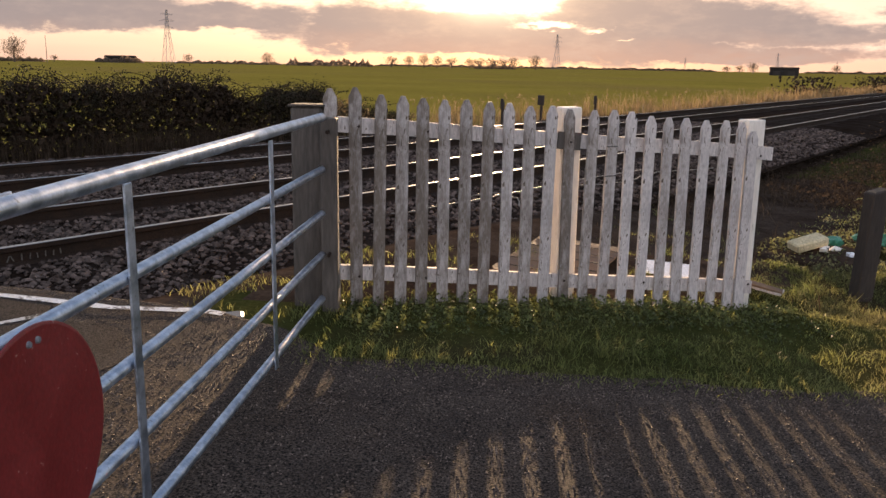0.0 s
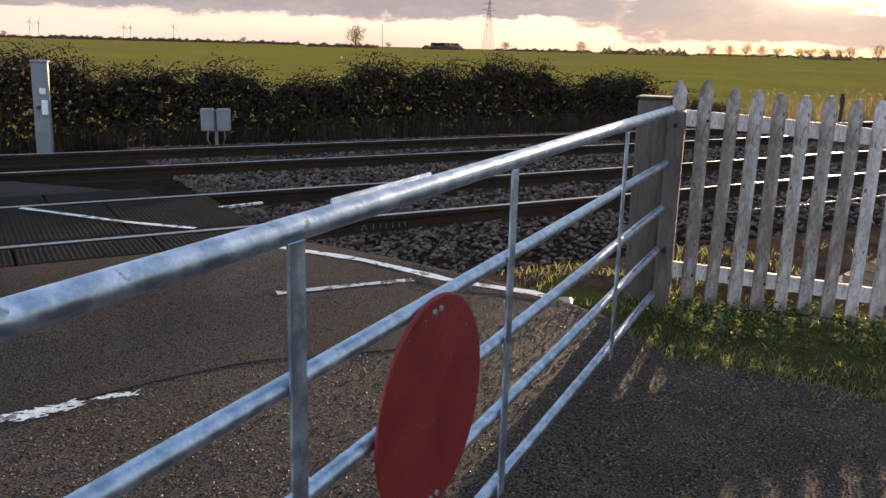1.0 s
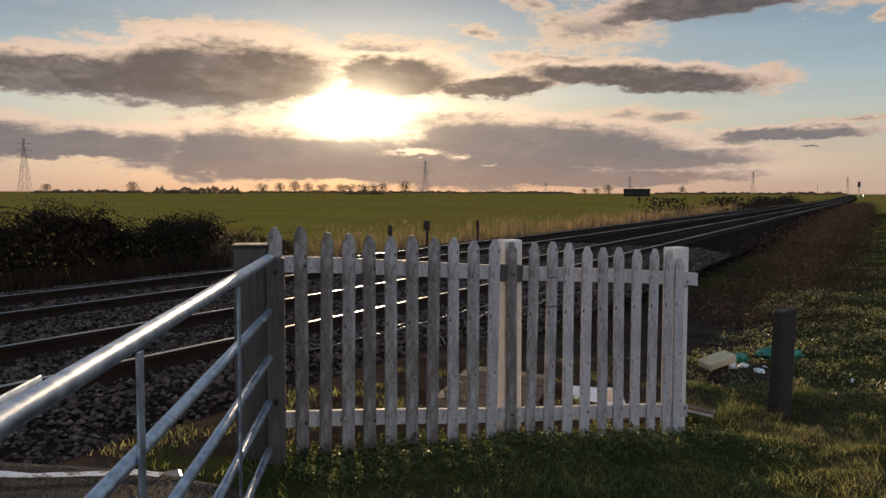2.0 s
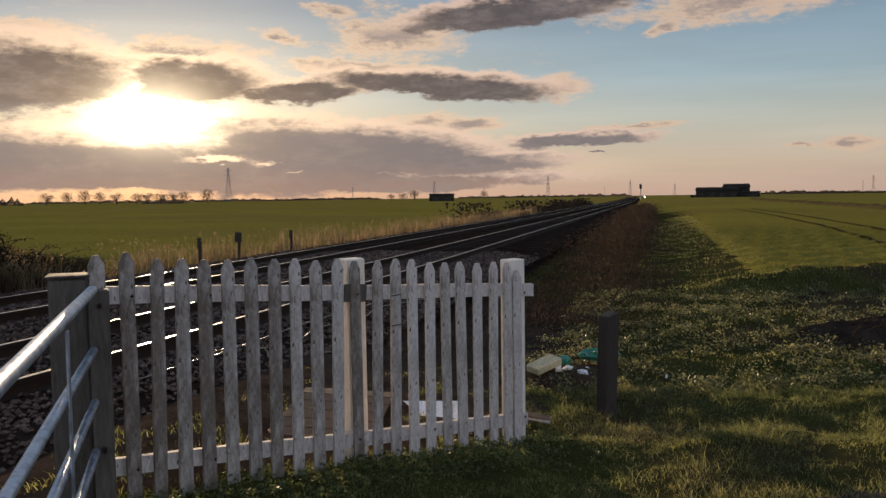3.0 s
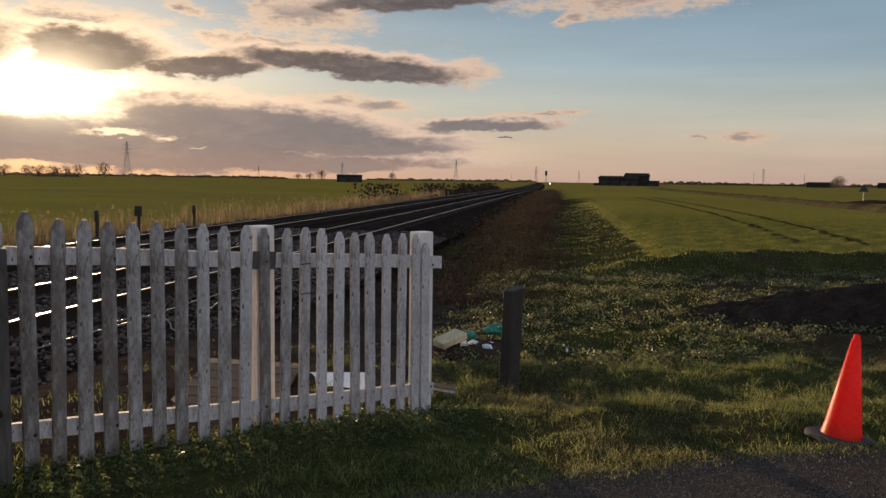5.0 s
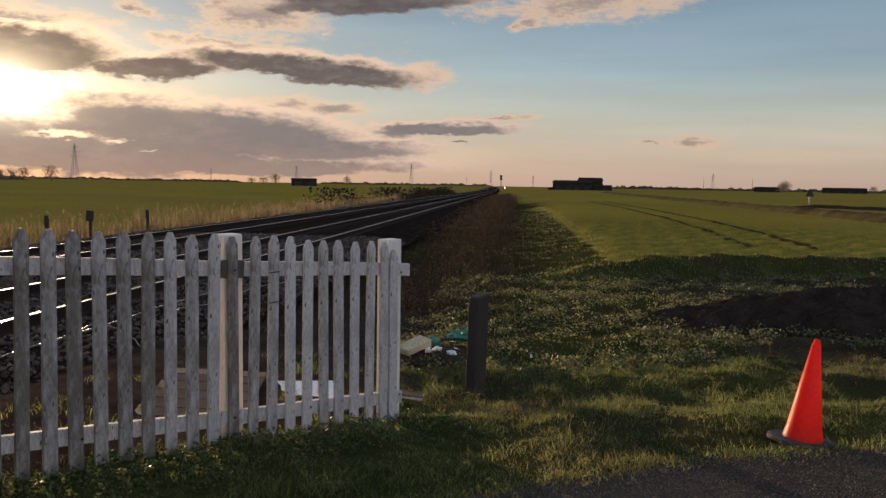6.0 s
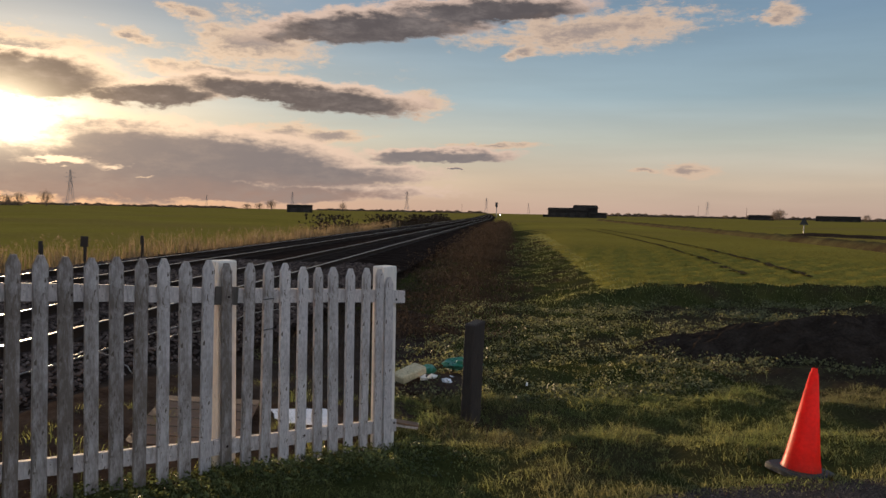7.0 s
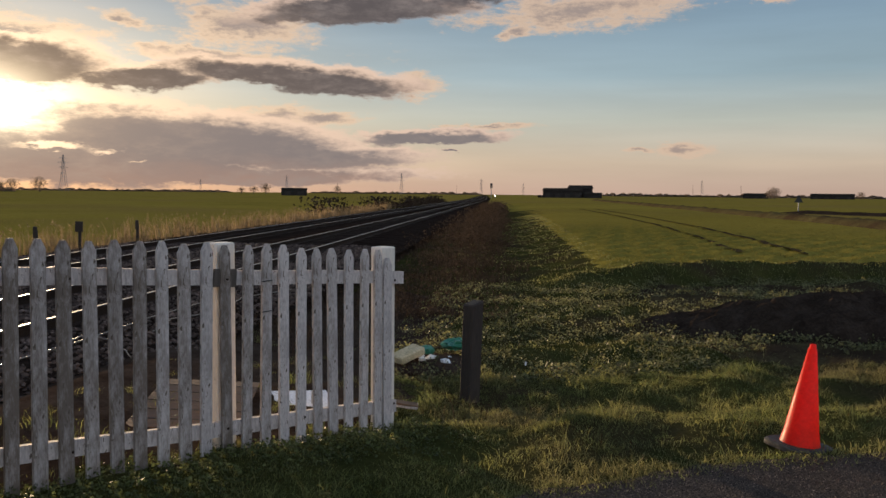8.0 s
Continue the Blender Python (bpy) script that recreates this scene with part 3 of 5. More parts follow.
on_road = lambda x, y: float(road_z(x, y)) + 0.0056
ribbon([(1.62, -5.6), (1.93, -5.21), (2.2, -4.9), (2.57, -4.32), (2.94, -3.95), (3.0, -3.82)], 0.07, on_road, "edge_line", "worn white painted edge line on asphalt")
ribbon([(2.34, -4.42), (1.9, -4.46), (1.47, -4.49)], 0.05, on_road, "thin_line", "thin smeared white paint line on asphalt", M_SMEAR)


def paint_smear():
    """Flecks of splashed paint, thick in the middle and thinning along its length."""
    rng = random.Random(17)
    vs, fs = [], []
    for k in range(260):
        t = rng.random()
        u, v = -0.12 + 0.62 * t, -3.51 + rng.gauss(0, 0.022 if t < 0.65 else 0.010) + 0.02 * math.sin(6 * t)
        if 0.62 < t < 0.74 or (t > 0.74 and rng.random() < 0.6):
            continue
        l, w, a = rng.uniform(0.008, 0.045), rng.uniform(0.004, 0.012), radians(rng.gauss(0, 16))
        o = len(vs)
        for j in range(6):
            c, d = math.cos(j * math.pi / 3) * l * rng.uniform(0.6, 1), math.sin(j * math.pi / 3) * w * rng.uniform(0.6, 1)
            x, y, _ = T(u + c * math.cos(a) - d * math.sin(a), v + c * math.sin(a) + d * math.cos(a))
            vs.append((x, y, on_road(x, y) + 0.0001 * (k % 9)))
        fs.append(tuple(range(o, o + 6))[::-1])
    single("paint_smear", (vs, fs), M_LINE, "smeared splash of white paint on asphalt", "road marking", kind="structure")


paint_smear()
ribbon([(0.33, -7.5), (1.0, -6.6), (1.42, -6.17)], 0.06, lambda x, y: RAIL_Z + 0.004, "panel_line", "worn white line painted across the crossing panels")
ribbon([(-1.15, -9.45), (0.15, -7.78)], 0.06, lambda x, y: RAIL_Z - 0.002, "infill_line", "worn white line painted between the two tracks")


# ---------------------------------------------------------------- railway
def stations(lo, hi):
    us, d, u = [lo], 0.6, lo
    while u < hi:
        d = 1.0 if u < 40 else min(d * 1.06, 20)
        u += d
        us.append(min(u, hi))
    return us


US = stations(-24, 1300)


def sweep(profile, v, caps=False):
    """A closed (offset, height) profile carried along the line."""
    n = len(profile)
    vs = [T(u, v + o, z) for u in US for o, z in profile]
    fs = [(i * n + k, i * n + (k + 1) % n, (i + 1) * n + (k + 1) % n, (i + 1) * n + k) for i in range(len(US) - 1) for k in range(n)]
    return vs, fs


def railway():
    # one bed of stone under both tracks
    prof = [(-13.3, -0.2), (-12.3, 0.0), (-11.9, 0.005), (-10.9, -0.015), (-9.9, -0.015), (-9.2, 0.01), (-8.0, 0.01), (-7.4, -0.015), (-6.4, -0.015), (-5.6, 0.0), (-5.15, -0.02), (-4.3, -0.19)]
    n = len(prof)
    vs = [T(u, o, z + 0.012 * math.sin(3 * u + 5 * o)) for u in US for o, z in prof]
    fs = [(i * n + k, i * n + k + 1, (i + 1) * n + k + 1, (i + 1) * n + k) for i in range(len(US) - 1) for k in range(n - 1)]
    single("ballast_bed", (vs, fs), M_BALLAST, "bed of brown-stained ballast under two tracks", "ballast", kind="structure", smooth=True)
    h = RAIL_Z
    body = [(-0.07, h - 0.158), (0.07, h - 0.158), (0.07, h - 0.146), (0.011, h - 0.125), (0.010, h - 0.045), (0.035, h - 0.036), (0.035, h - 0.004), (-0.035, h - 0.004), (-0.035, h - 0.036), (-0.010, h - 0.045), (-0.011, h - 0.125), (-0.07, h - 0.146)]
    top = [(-0.026, h - 0.0035), (0.026, h - 0.0035), (0.022, h), (-0.022, h)]
    for a, b, word in ((0, 1, "near"), (2, 3, "far")):
        tr = thing("railway_track", "straight track of rusty rails with polished tops", "railway track", group="railway tracks")
        for r in (a, b):
            rail = part("rail", sweep(body, RAILS[r]), M_RUST, tr, "rust-brown steel rail")
            part("running_surface", sweep(top, RAILS[r]), M_RAILTOP, rail, "shiny worn rail top")
        sleeper = mesh_of("sleeper", box(2.5, 0.26, 0.14, bevel=0.015), M_CONCRETE)
        mid = (RAILS[a] + RAILS[b]) / 2
        k = 0
        u = 2.3
        while u < 75:
            x, y, _ = T(u, mid)
            ob = new("sleeper", sleeper)
            ob.parent = tr
            ob.matrix_basis = pose(x, y, -0.150, 0, 0, -math.degrees(HEAD) + 0.2 * math.sin(k))
            u += 0.65
            k += 1


railway()


def panel_mesh(u0, u1, v0, v1, z, skew=0.0):
    """A ribbed slab between rails, from u0 to u1."""
    bm = bmesh.new()
    w, l = v1 - v0, u1 - u0
    box(w, l, 0.1, Matrix.Translation((0, 0, -0.1)), 0.012, bm)
    n = int(l / 0.034)
    for i in range(n):
        box(w * 0.94, 0.013, 0.005, Matrix.Translation((0, -l / 2 + (i + 0.5) * l / n, -0.001)), 0, bm)
    return bm


def crossing():
    deck = thing("crossing_deck", "dark ribbed rubber panels laid flush between rails", "crossing panel", kind="structure")
    for v0, v1, end in ((-7.53, -6.17, 1.88), (-6.03, -5.57, 1.98), (-8.14, -7.67, 1.45), (-9.53, -9.06, 0.1), (-11.03, -9.67, -0.3)):
        u1 = end
        for k in range(7):
            u0 = u1 - 0.9
            x, y, _ = T((u0 + u1) / 2, (v0 + v1) / 2)
            part("panel", panel_mesh(u0 + 0.006, u1 - 0.006, v0, v1, RAIL_Z), M_RUBBER, deck, at=pose(x, y, RAIL_Z - 0.006, 0, 0, -math.degrees(HEAD)))
            u1 = u0
    # asphalt between the tracks
    vs = [T(u, v, z) for u, v, z in ((-14, -8.14, RAIL_Z - 0.01), (1.2, -8.14, RAIL_Z - 0.01), (0.35, -9.06, RAIL_Z - 0.01), (-14, -9.06, RAIL_Z - 0.01), (-14, -8.14, -0.1), (1.45, -8.14, -0.06), (0.6, -9.06, -0.06), (-14, -9.06, -0.1))]
    single("crossing_infill", (vs, [(3, 2, 1, 0), (0, 1, 5, 4), (1, 2, 6, 5), (2, 3, 7, 6)]), M_ASPHALT_OLD, "worn asphalt infill between the two tracks", "road", kind="structure")
    # pale end stop and chalked marks on the near rail
    x, y, _ = T(2.02, -7.0)
    single("panel_end_stop", box(0.03, 0.42, 0.02, bevel=0.003), M_LINE, "small pale steel stop at the panel end", "end stop", at=pose(x, y, RAIL_Z - 0.02, 0, 0, -math.degrees(HEAD) + 12))


crossing()


def scatter_stones():
    rng = np.random.default_rng(3)
    n = 44000
    u = 2.0 + rng.random(n) ** 1.5 * 22
    v = rng.uniform(-12.6, -4.35, n)
    ok = ~((v > -5.6) & (u < road_edge(v) + 0.03)) & (u > 2.0 - 0.9 * np.clip(-7.6 - v, 0, 2.4))
    for r in RAILS:
        ok &= np.abs(v - r) > 0.09
    u, v = u[ok], v[ok]
    n = len(u)
    zb = np.interp(v, [-13.3, -12.3, -11.9, -10.9, -9.9, -9.2, -8, -7.4, -6.4, -5.6, -5.15, -4.3], [-0.2, 0, 0.005, -0.015, -0.015, 0.01, 0.01, -0.015, -0.015, 0.0, -0.02, -0.18])
    w = v + bend(u)
    c = np.stack([DIR[0] * u + NOR[0] * w, DIR[1] * u + NOR[1] * w, zb + rng.uniform(-0.005, 0.025, n)], -1)
    octa = np.array([(1, 0, 0), (-1, 0, 0), (0, 1, 0), (0, -1, 0), (0, 0, 1), (0, 0, -1), (0.6, 0.6, 0.5), (-0.6, -0.55, 0.5)])
    tri = np.array([(0, 6, 4), (6, 2, 4), (2, 1, 4), (1, 7, 4), (7, 3, 4), (3, 0, 4), (0, 2, 6), (1, 3, 7), (2, 0, 5), (1, 2, 5), (3, 1, 5), (0, 3, 5)])
    size = rng.uniform(0.013, 0.032, n) * (1 + 0.02 * u)
    a = rng.uniform(0, 6.28, n)
    q = octa[None] * (1 + rng.uniform(-0.35, 0.35, (n, 8, 3))) * size[:, None, None]
    q[..., 2] *= 0.75
    ca, sa = np.cos(a)[:, None], np.sin(a)[:, None]
    q = np.stack([q[..., 0] * ca - q[..., 1] * sa, q[..., 0] * sa + q[..., 1] * ca, q[..., 2]], -1) + c[:, None]
    f = tri[None] + (np.arange(n) * 8)[:, None, None]
    single("ballast_stones", (q.reshape(-1, 3), f.reshape(-1, 3)), M_STONE, "loose grey and brown ballast stones beside the rails", "stones", kind="stuff")


scatter_stones()


def chippings():
    """Loose chips on the road, which catch the low sun."""
    rng = np.random.default_rng(6)
    n = 80000
    v = rng.uniform(-5.2, 2.3, n)
    u = road_edge(v) - 0.02 - rng.random(n) ** 1.6 * 5.4
    x, y = DIR[0] * u + NOR[0] * v, DIR[1] * u + NOR[1] * v
    k = (v > -3.6) | (rng.random(n) < 0.75)
    x, y, v = x[k], y[k], v[k]
    n = len(x)
    c = np.stack([x, y, road_z(x, y) + 0.0005], -1)
    base = np.array([(1, 0, 0), (0.0, 1, 0), (-1, 0, 0), (0, -1, 0), (0.35, 0.2, 0.75), (-0.4, -0.15, 0.7)])
    s = np.where(v > -3.6, rng.uniform(0.0022, 0.0056, n), rng.uniform(0.0018, 0.0038, n))
    q = base[None] * (1 + rng.uniform(-0.35, 0.35, (n, 6, 3))) * s[:, None, None]
    a = rng.uniform(0, 6.28, n)
    ca, sa = np.cos(a)[:, None], np.sin(a)[:, None]
    q = np.stack([q[..., 0] * ca - q[..., 1] * sa, q[..., 0] * sa + q[..., 1] * ca, q[..., 2]], -1) + c[:, None]
    f = np.array([(0, 1, 4), (1, 5, 4), (1, 2, 5), (2, 3, 5), (3, 4, 5), (3, 0, 4)])[None] + (np.arange(n) * 6)[:, None, None]
    single("road_chippings", (q.reshape(-1, 3), f.reshape(-1, 3)), M_CHIP, "loose small stone chippings on the asphalt", "chippings", kind="stuff")


chippings()


# ---------------------------------------------------------------- picket fence
FENCE_A = math.degrees(math.atan2(1.08, 2.537))
FENCE_AT = pose(-1.083, 4.997, 0, 0, 0, FENCE_A)
STEP = 0.1452
SHIFT = (0, -4, -4, -5, -12, -16, -17, -18, -17, -18, -20, -16, -10, -6, -3, -2, 0, -2, 0, 0, 0, -44)
# paint wear of each pale, with backlit dimness of the left end added
WEAR_DIM = (0.75, 0.92, 1.00, 0.72, 0.98, 0.70, 0.80, 0.92, 0.48, 0.66, 0.22, 0.95, 0.66, 0.50, 0.20, 0.12, 0.45, 0.35, 0.10, 0.42, 0.25, 0.10)


def fence():
    rng = random.Random(4)
    f = thing("picket_fence", "weathered white painted picket fence with pointed pales, paint flaking", "fence", FENCE_AT)
    top = lambda s: 1.352 - 0.0695 * s
    foot = lambda s: 0.02 - 0.090 * s
    for i in range(22):
        s = i * STEP + SHIFT[i] * 0.001
        w = 0.074 + rng.uniform(-0.004, 0.004)
        if i == 0:
            w = 0.082
        h0, h1 = foot(s) - 0.08, top(s) + rng.uniform(-0.012, 0.012) + (0.015 if i < 2 else 0)
        l = rng.uniform(-0.004, 0.004)
        if i == 21:
            h1 -= 0.06
        out = [(-w / 2 + l, h0), (w / 2 + l, h0), (w / 2 - l, h1 - 0.055), (0.012 - l, h1), (-0.012 - l, h1), (-w / 2 - l, h1 - 0.055)]
        pale = part("pale", plate(out, -0.011, 0.011), M_WHITEWOOD, f, at=pose(s, 0, 0, rng.uniform(-0.6, 0.6), rng.uniform(-0.7, 0.7), rng.uniform(-3, 3)))
        pale.color = (WEAR_DIM[i], 0, 0, 1)
    for z, hgt, a, b in ((1.095, 0.095, 0.03, 3.19), (0.162, 0.095, 0.03, 3.12)):
        vs = []
        for s in np.linspace(a, b, 9):
            zz = z - 0.0695 * s + 0.004 * math.sin(3 * s) - (0.021 * s if z < 0.5 else 0)
            vs += [(s, 0.014, zz), (s, 0.052, zz), (s, 0.052, zz + hgt), (s, 0.014, zz + hgt)]
        fs = [(4 * i + k, 4 * i + (k + 1) % 4, 4 * i + 4 + (k + 1) % 4, 4 * i + 4 + k) for i in range(8) for k in range(4)] + [(3, 2, 1, 0), (32, 33, 34, 35)]
        bar = part("fence_rail", (vs, fs), M_WHITEWOOD, f, "white horizontal rail, top edge catching the sun")
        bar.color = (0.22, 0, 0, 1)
    for s, w, d, up in ((1.625, 0.145, 0.11, 0.008), (3.07, 0.150, 0.12, 0.022)):
        z1 = top(s) + up
        bm = box(w, d, z1 - (foot(s) - 0.3), bevel=0.008)
        post = part("fence_post", bm, M_WHITEPOST, f, "thick square cream-white post", at=pose(s, 0.056 + d / 2, foot(s) - 0.3, 0.4, -0.5, 0))
    # thin dark board, added for the shade on the rail by the post
    part("splice_plate", box(0.17, 0.008, 0.115, pose(1.572, 0.0, 0.972, 0, 4, 0), 0.002), M_GREYWOOD, f, "dark board added for the shaded rail face at the post")
    for s in (0.16, 0.6, 1.585, 2.2, 3.07):
        for z in (1.14, 0.19):
            part("bolt", lathe([(0.0, 0.006), (0.007, 0.005), (0.009, 0.0)], 8), M_RUST, f, at=pose(s, -0.0115, z - 0.075 * s, 90, 0, 0))
    # a turn of dark wire round one pale
    for z in (1.12, 0.92):
        s = 13 * STEP
        part("wire", tube([(s - 0.04, -0.014, z - 0.07 * s), (s + 0.04, -0.014, z - 0.07 * s + 0.004)], 0.0035, 6), M_BLACK, f, "thin dark wire tie")


fence()


def gate_posts():
    p = thing("gate_post", "thick square grey weathered timber gate post with flat capping", "gate post", pose(-1.235, 5.02, -0.3, 0, 0, 4))
    part("shaft", box(0.19, 0.19, 1.545, bevel=0.012), M_GREYWOOD, p)
    part("capping", box(0.215, 0.215, 0.014, bevel=0.004), M_GREYWOOD, p, "thin flat capping", at=Matrix.Translation((0, 0, 1.547)))
    q = thing("hanging_post", "slim grey weathered timber post between gate and fence", "gate post", pose(-1.075, 4.88, -0.25, 0, 0, 8))
    part("shaft", box(0.10, 0.09, 1.44, bevel=0.008), M_GREYWOOD, q)
    for z in (0.62, 1.36):
        part("hinge_pin", tube([(0, -0.045, z), (0, -0.10, z)], 0.012, 8), M_RUST, q)


gate_posts()


def gate():
    g = thing("field_gate", "galvanised tubular steel five-bar gate with red warning disc, standing open", "gate")
    gx = lambda y, z: -0.925 - 0.0345 * y - (1.2 - z) * 0.012
    y0, y1 = -0.45, 4.775
    for z, r in ((1.196, 0.0255), (0.893, 0.0205), (0.628, 0.0205), (0.376, 0.0205), (0.101, 0.0205)):
        pts, rad = [], []
        for y in (y0, 0.5, 1.5, 2.5, 3.5, 4.5, 4.70, y1):
            zz = z - 0.028 * (1 - (y - y0) / (y1 - y0)) - 0.004 * math.sin((y - y0) / (y1 - y0) * 3.14)
            pts.append((gx(y, z), y, zz))
            rad.append(r)
        part("bar", tube(pts, r, 20, rad), M_GALV, g, smooth=True)
    for y, w in ((1.125, 0.05), (2.245, 0.045), (3.66, 0.045)):
        t, b = (gx(y, 1.17), y, 1.15), (gx(y, 0.08), y - 0.05, 0.06)
        bm = box(0.008, w, 1.09, pose(t[0] + 0.024, y, 0.068, 0, 0, 0), 0.002)
        part("brace", bm, M_GALV, g, "flat galvanised upright strap")
    stile = tube([(gx(y0, 1), y0, 0.06), (gx(y0, 1), y0, 1.18)], 0.022, 14)
    part("stile", stile, M_GALV, g, smooth=True)
    # flat bar behind the top tube
    part("latch_bar", box(0.006, 0.46, 0.045, pose(gx(1.56, 1.2) - 0.036, 1.56, 1.155, 0, 0, 1.9), 0.0025), M_GALV, g, "thin flat steel strip behind the top tube")
    # the disc, with rim and bolts
    d = part("warning_disc", lathe([(0.0, 0.004), (0.292, 0.004), (0.299, 0.002), (0.30, 0.0), (0.30, -0.003), (0.0, -0.003)], 64), M_RED, g, "round red painted metal warning disc, chipped", at=pose(gx(1.715, 0.6) + 0.034, 1.715, 0.60, 0, 90, 2.0))
    for a in (86, 94, 266, 274):
        x, y = -0.262 * math.sin(radians(a)), 0.262 * math.cos(radians(a))
        part("bolt", lathe([(0.0, 0.011), (0.007, 0.010), (0.0095, 0.004)], 10), M_GREYPAINT, d, at=Matrix.Translation((x, y, 0)))


gate()


# ---------------------------------------------------------------- things by the fence and on the verge
def gz(x, y):
    return float(land(x, y))


def traffic_cone():
    c = thing("traffic_cone", "orange-red plastic traffic cone on black base, leaning slightly", "traffic cone", pose(4.20, 4.53, gz(4.20, 4.53) - 0.010, 3, 4.3, 0) @ Matrix.Scale(1.035, 4))
    part("body", lathe([(0.134, 0.04), (0.130, 0.05), (0.113, 0.13), (0.029, 0.70), (0.022, 0.705), (0.021, 0.728), (0.017, 0.733), (0.012, 0.734), (0.012, 0.70), (0.022, 0.69), (0.106, 0.13), (0.123, 0.05)], 36), M_CONE, c, smooth=True)
    out = [(0.190 * math.copysign(abs(math.cos(t)) ** 0.45, math.cos(t)), 0.190 * math.copysign(abs(math.sin(t)) ** 0.45, math.sin(t))) for t in np.linspace(0, 2 * math.pi, 33)[:-1]]
    vs = [(x, y, 0) for x, y in out] + [(x, y, 0.028) for x, y in out] + [(x * 0.92, y * 0.92, 0.04) for x, y in out]
    n = 32
    fs = [(i, (i + 1) % n, (i + 1) % n + n, i + n) for i in range(n)] + [(i + n, (i + 1) % n + n, (i + 1) % n + 2 * n, i + 2 * n) for i in range(n)] + [tuple(range(2 * n, 3 * n))]
    part("base", (vs, fs), M_BLACKRUBBER, c, "scuffed black rubber base")


traffic_cone()


def old_post():
    p = thing("fence_stump", "dark upright weathered timber post in long grass", "post", pose(2.95, 7.27, gz(2.95, 7.27) - 0.2, 1, 1.2, 20))
    bm = box(0.160, 0.13, 1.15, bevel=0.012)
    for v in bm.verts:
        if v.co.z > 0.6:
            v.co.z += 0.02 * v.co.x / 0.08
    part("shaft", bm, M_DARKWOOD, p)


old_post()


def boards():
    # brown plywood leaning on the cess behind the fence
    b = thing("plywood_board", "brown plywood board lying tilted on the ballast edge", "board", pose(0.38, 6.82, -0.06, 3, 3, -20))
    part("sheet", box(0.78, 1.20, 0.018, bevel=0.002), M_PLY, b)
    for y in (-0.42, -0.2, 0.02, 0.24, 0.44):
        part("batten", box(0.77, 0.012, 0.004, Matrix.Translation((0, y, 0.018)), 0.001), M_DARKWOOD, b, "dark joint strip")
    s = thing("white_sheet", "white plastic sheet lying tilted behind the fence", "sheet", pose(1.08, 7.02, -0.165, 2, 2, -10))
    part("panel", box(0.82, 0.66, 0.010, bevel=0.002), M_SHEET, s)
    t = thing("broken_board", "broken pale plank lying in grass beside the end post", "board", pose(1.94, 6.62, gz(1.94, 6.62) + 0.07, 3, 8, -26))
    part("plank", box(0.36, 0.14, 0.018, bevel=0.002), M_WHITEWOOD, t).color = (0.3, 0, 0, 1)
    part("plank", box(0.30, 0.09, 0.016, pose(0.03, -0.03, 0.022, 0, 4, 9), 0.002), M_PLY, t)
    k = thing("small_box", "small pinkish cardboard box on the white sheet", "box", pose(1.31, 6.80, -0.145, 4, 0, 15))
    part("carton", box(0.07, 0.05, 0.11, bevel=0.003), M_WHITEPOST, k)


boards()


def crumpled(size, seed, squash=0.6, rough=0.35, sub=2):
    bm = bmesh.new()
    bmesh.ops.create_icosphere(bm, subdivisions=sub, radius=1)
    for v in bm.verts:
        n = noise.noise(v.co * 1.7 + Vector((seed * 3.1, seed, 0)))
        n2 = noise.noise(v.co * 4.3 + Vector((seed, 0, seed * 2)))
        v.co *= 1 + rough * n + rough * 0.6 * n2
        v.co = Vector((v.co.x * size[0], v.co.y * size[1], max(v.co.z, -0.5) * size[2] * squash))
    return bm


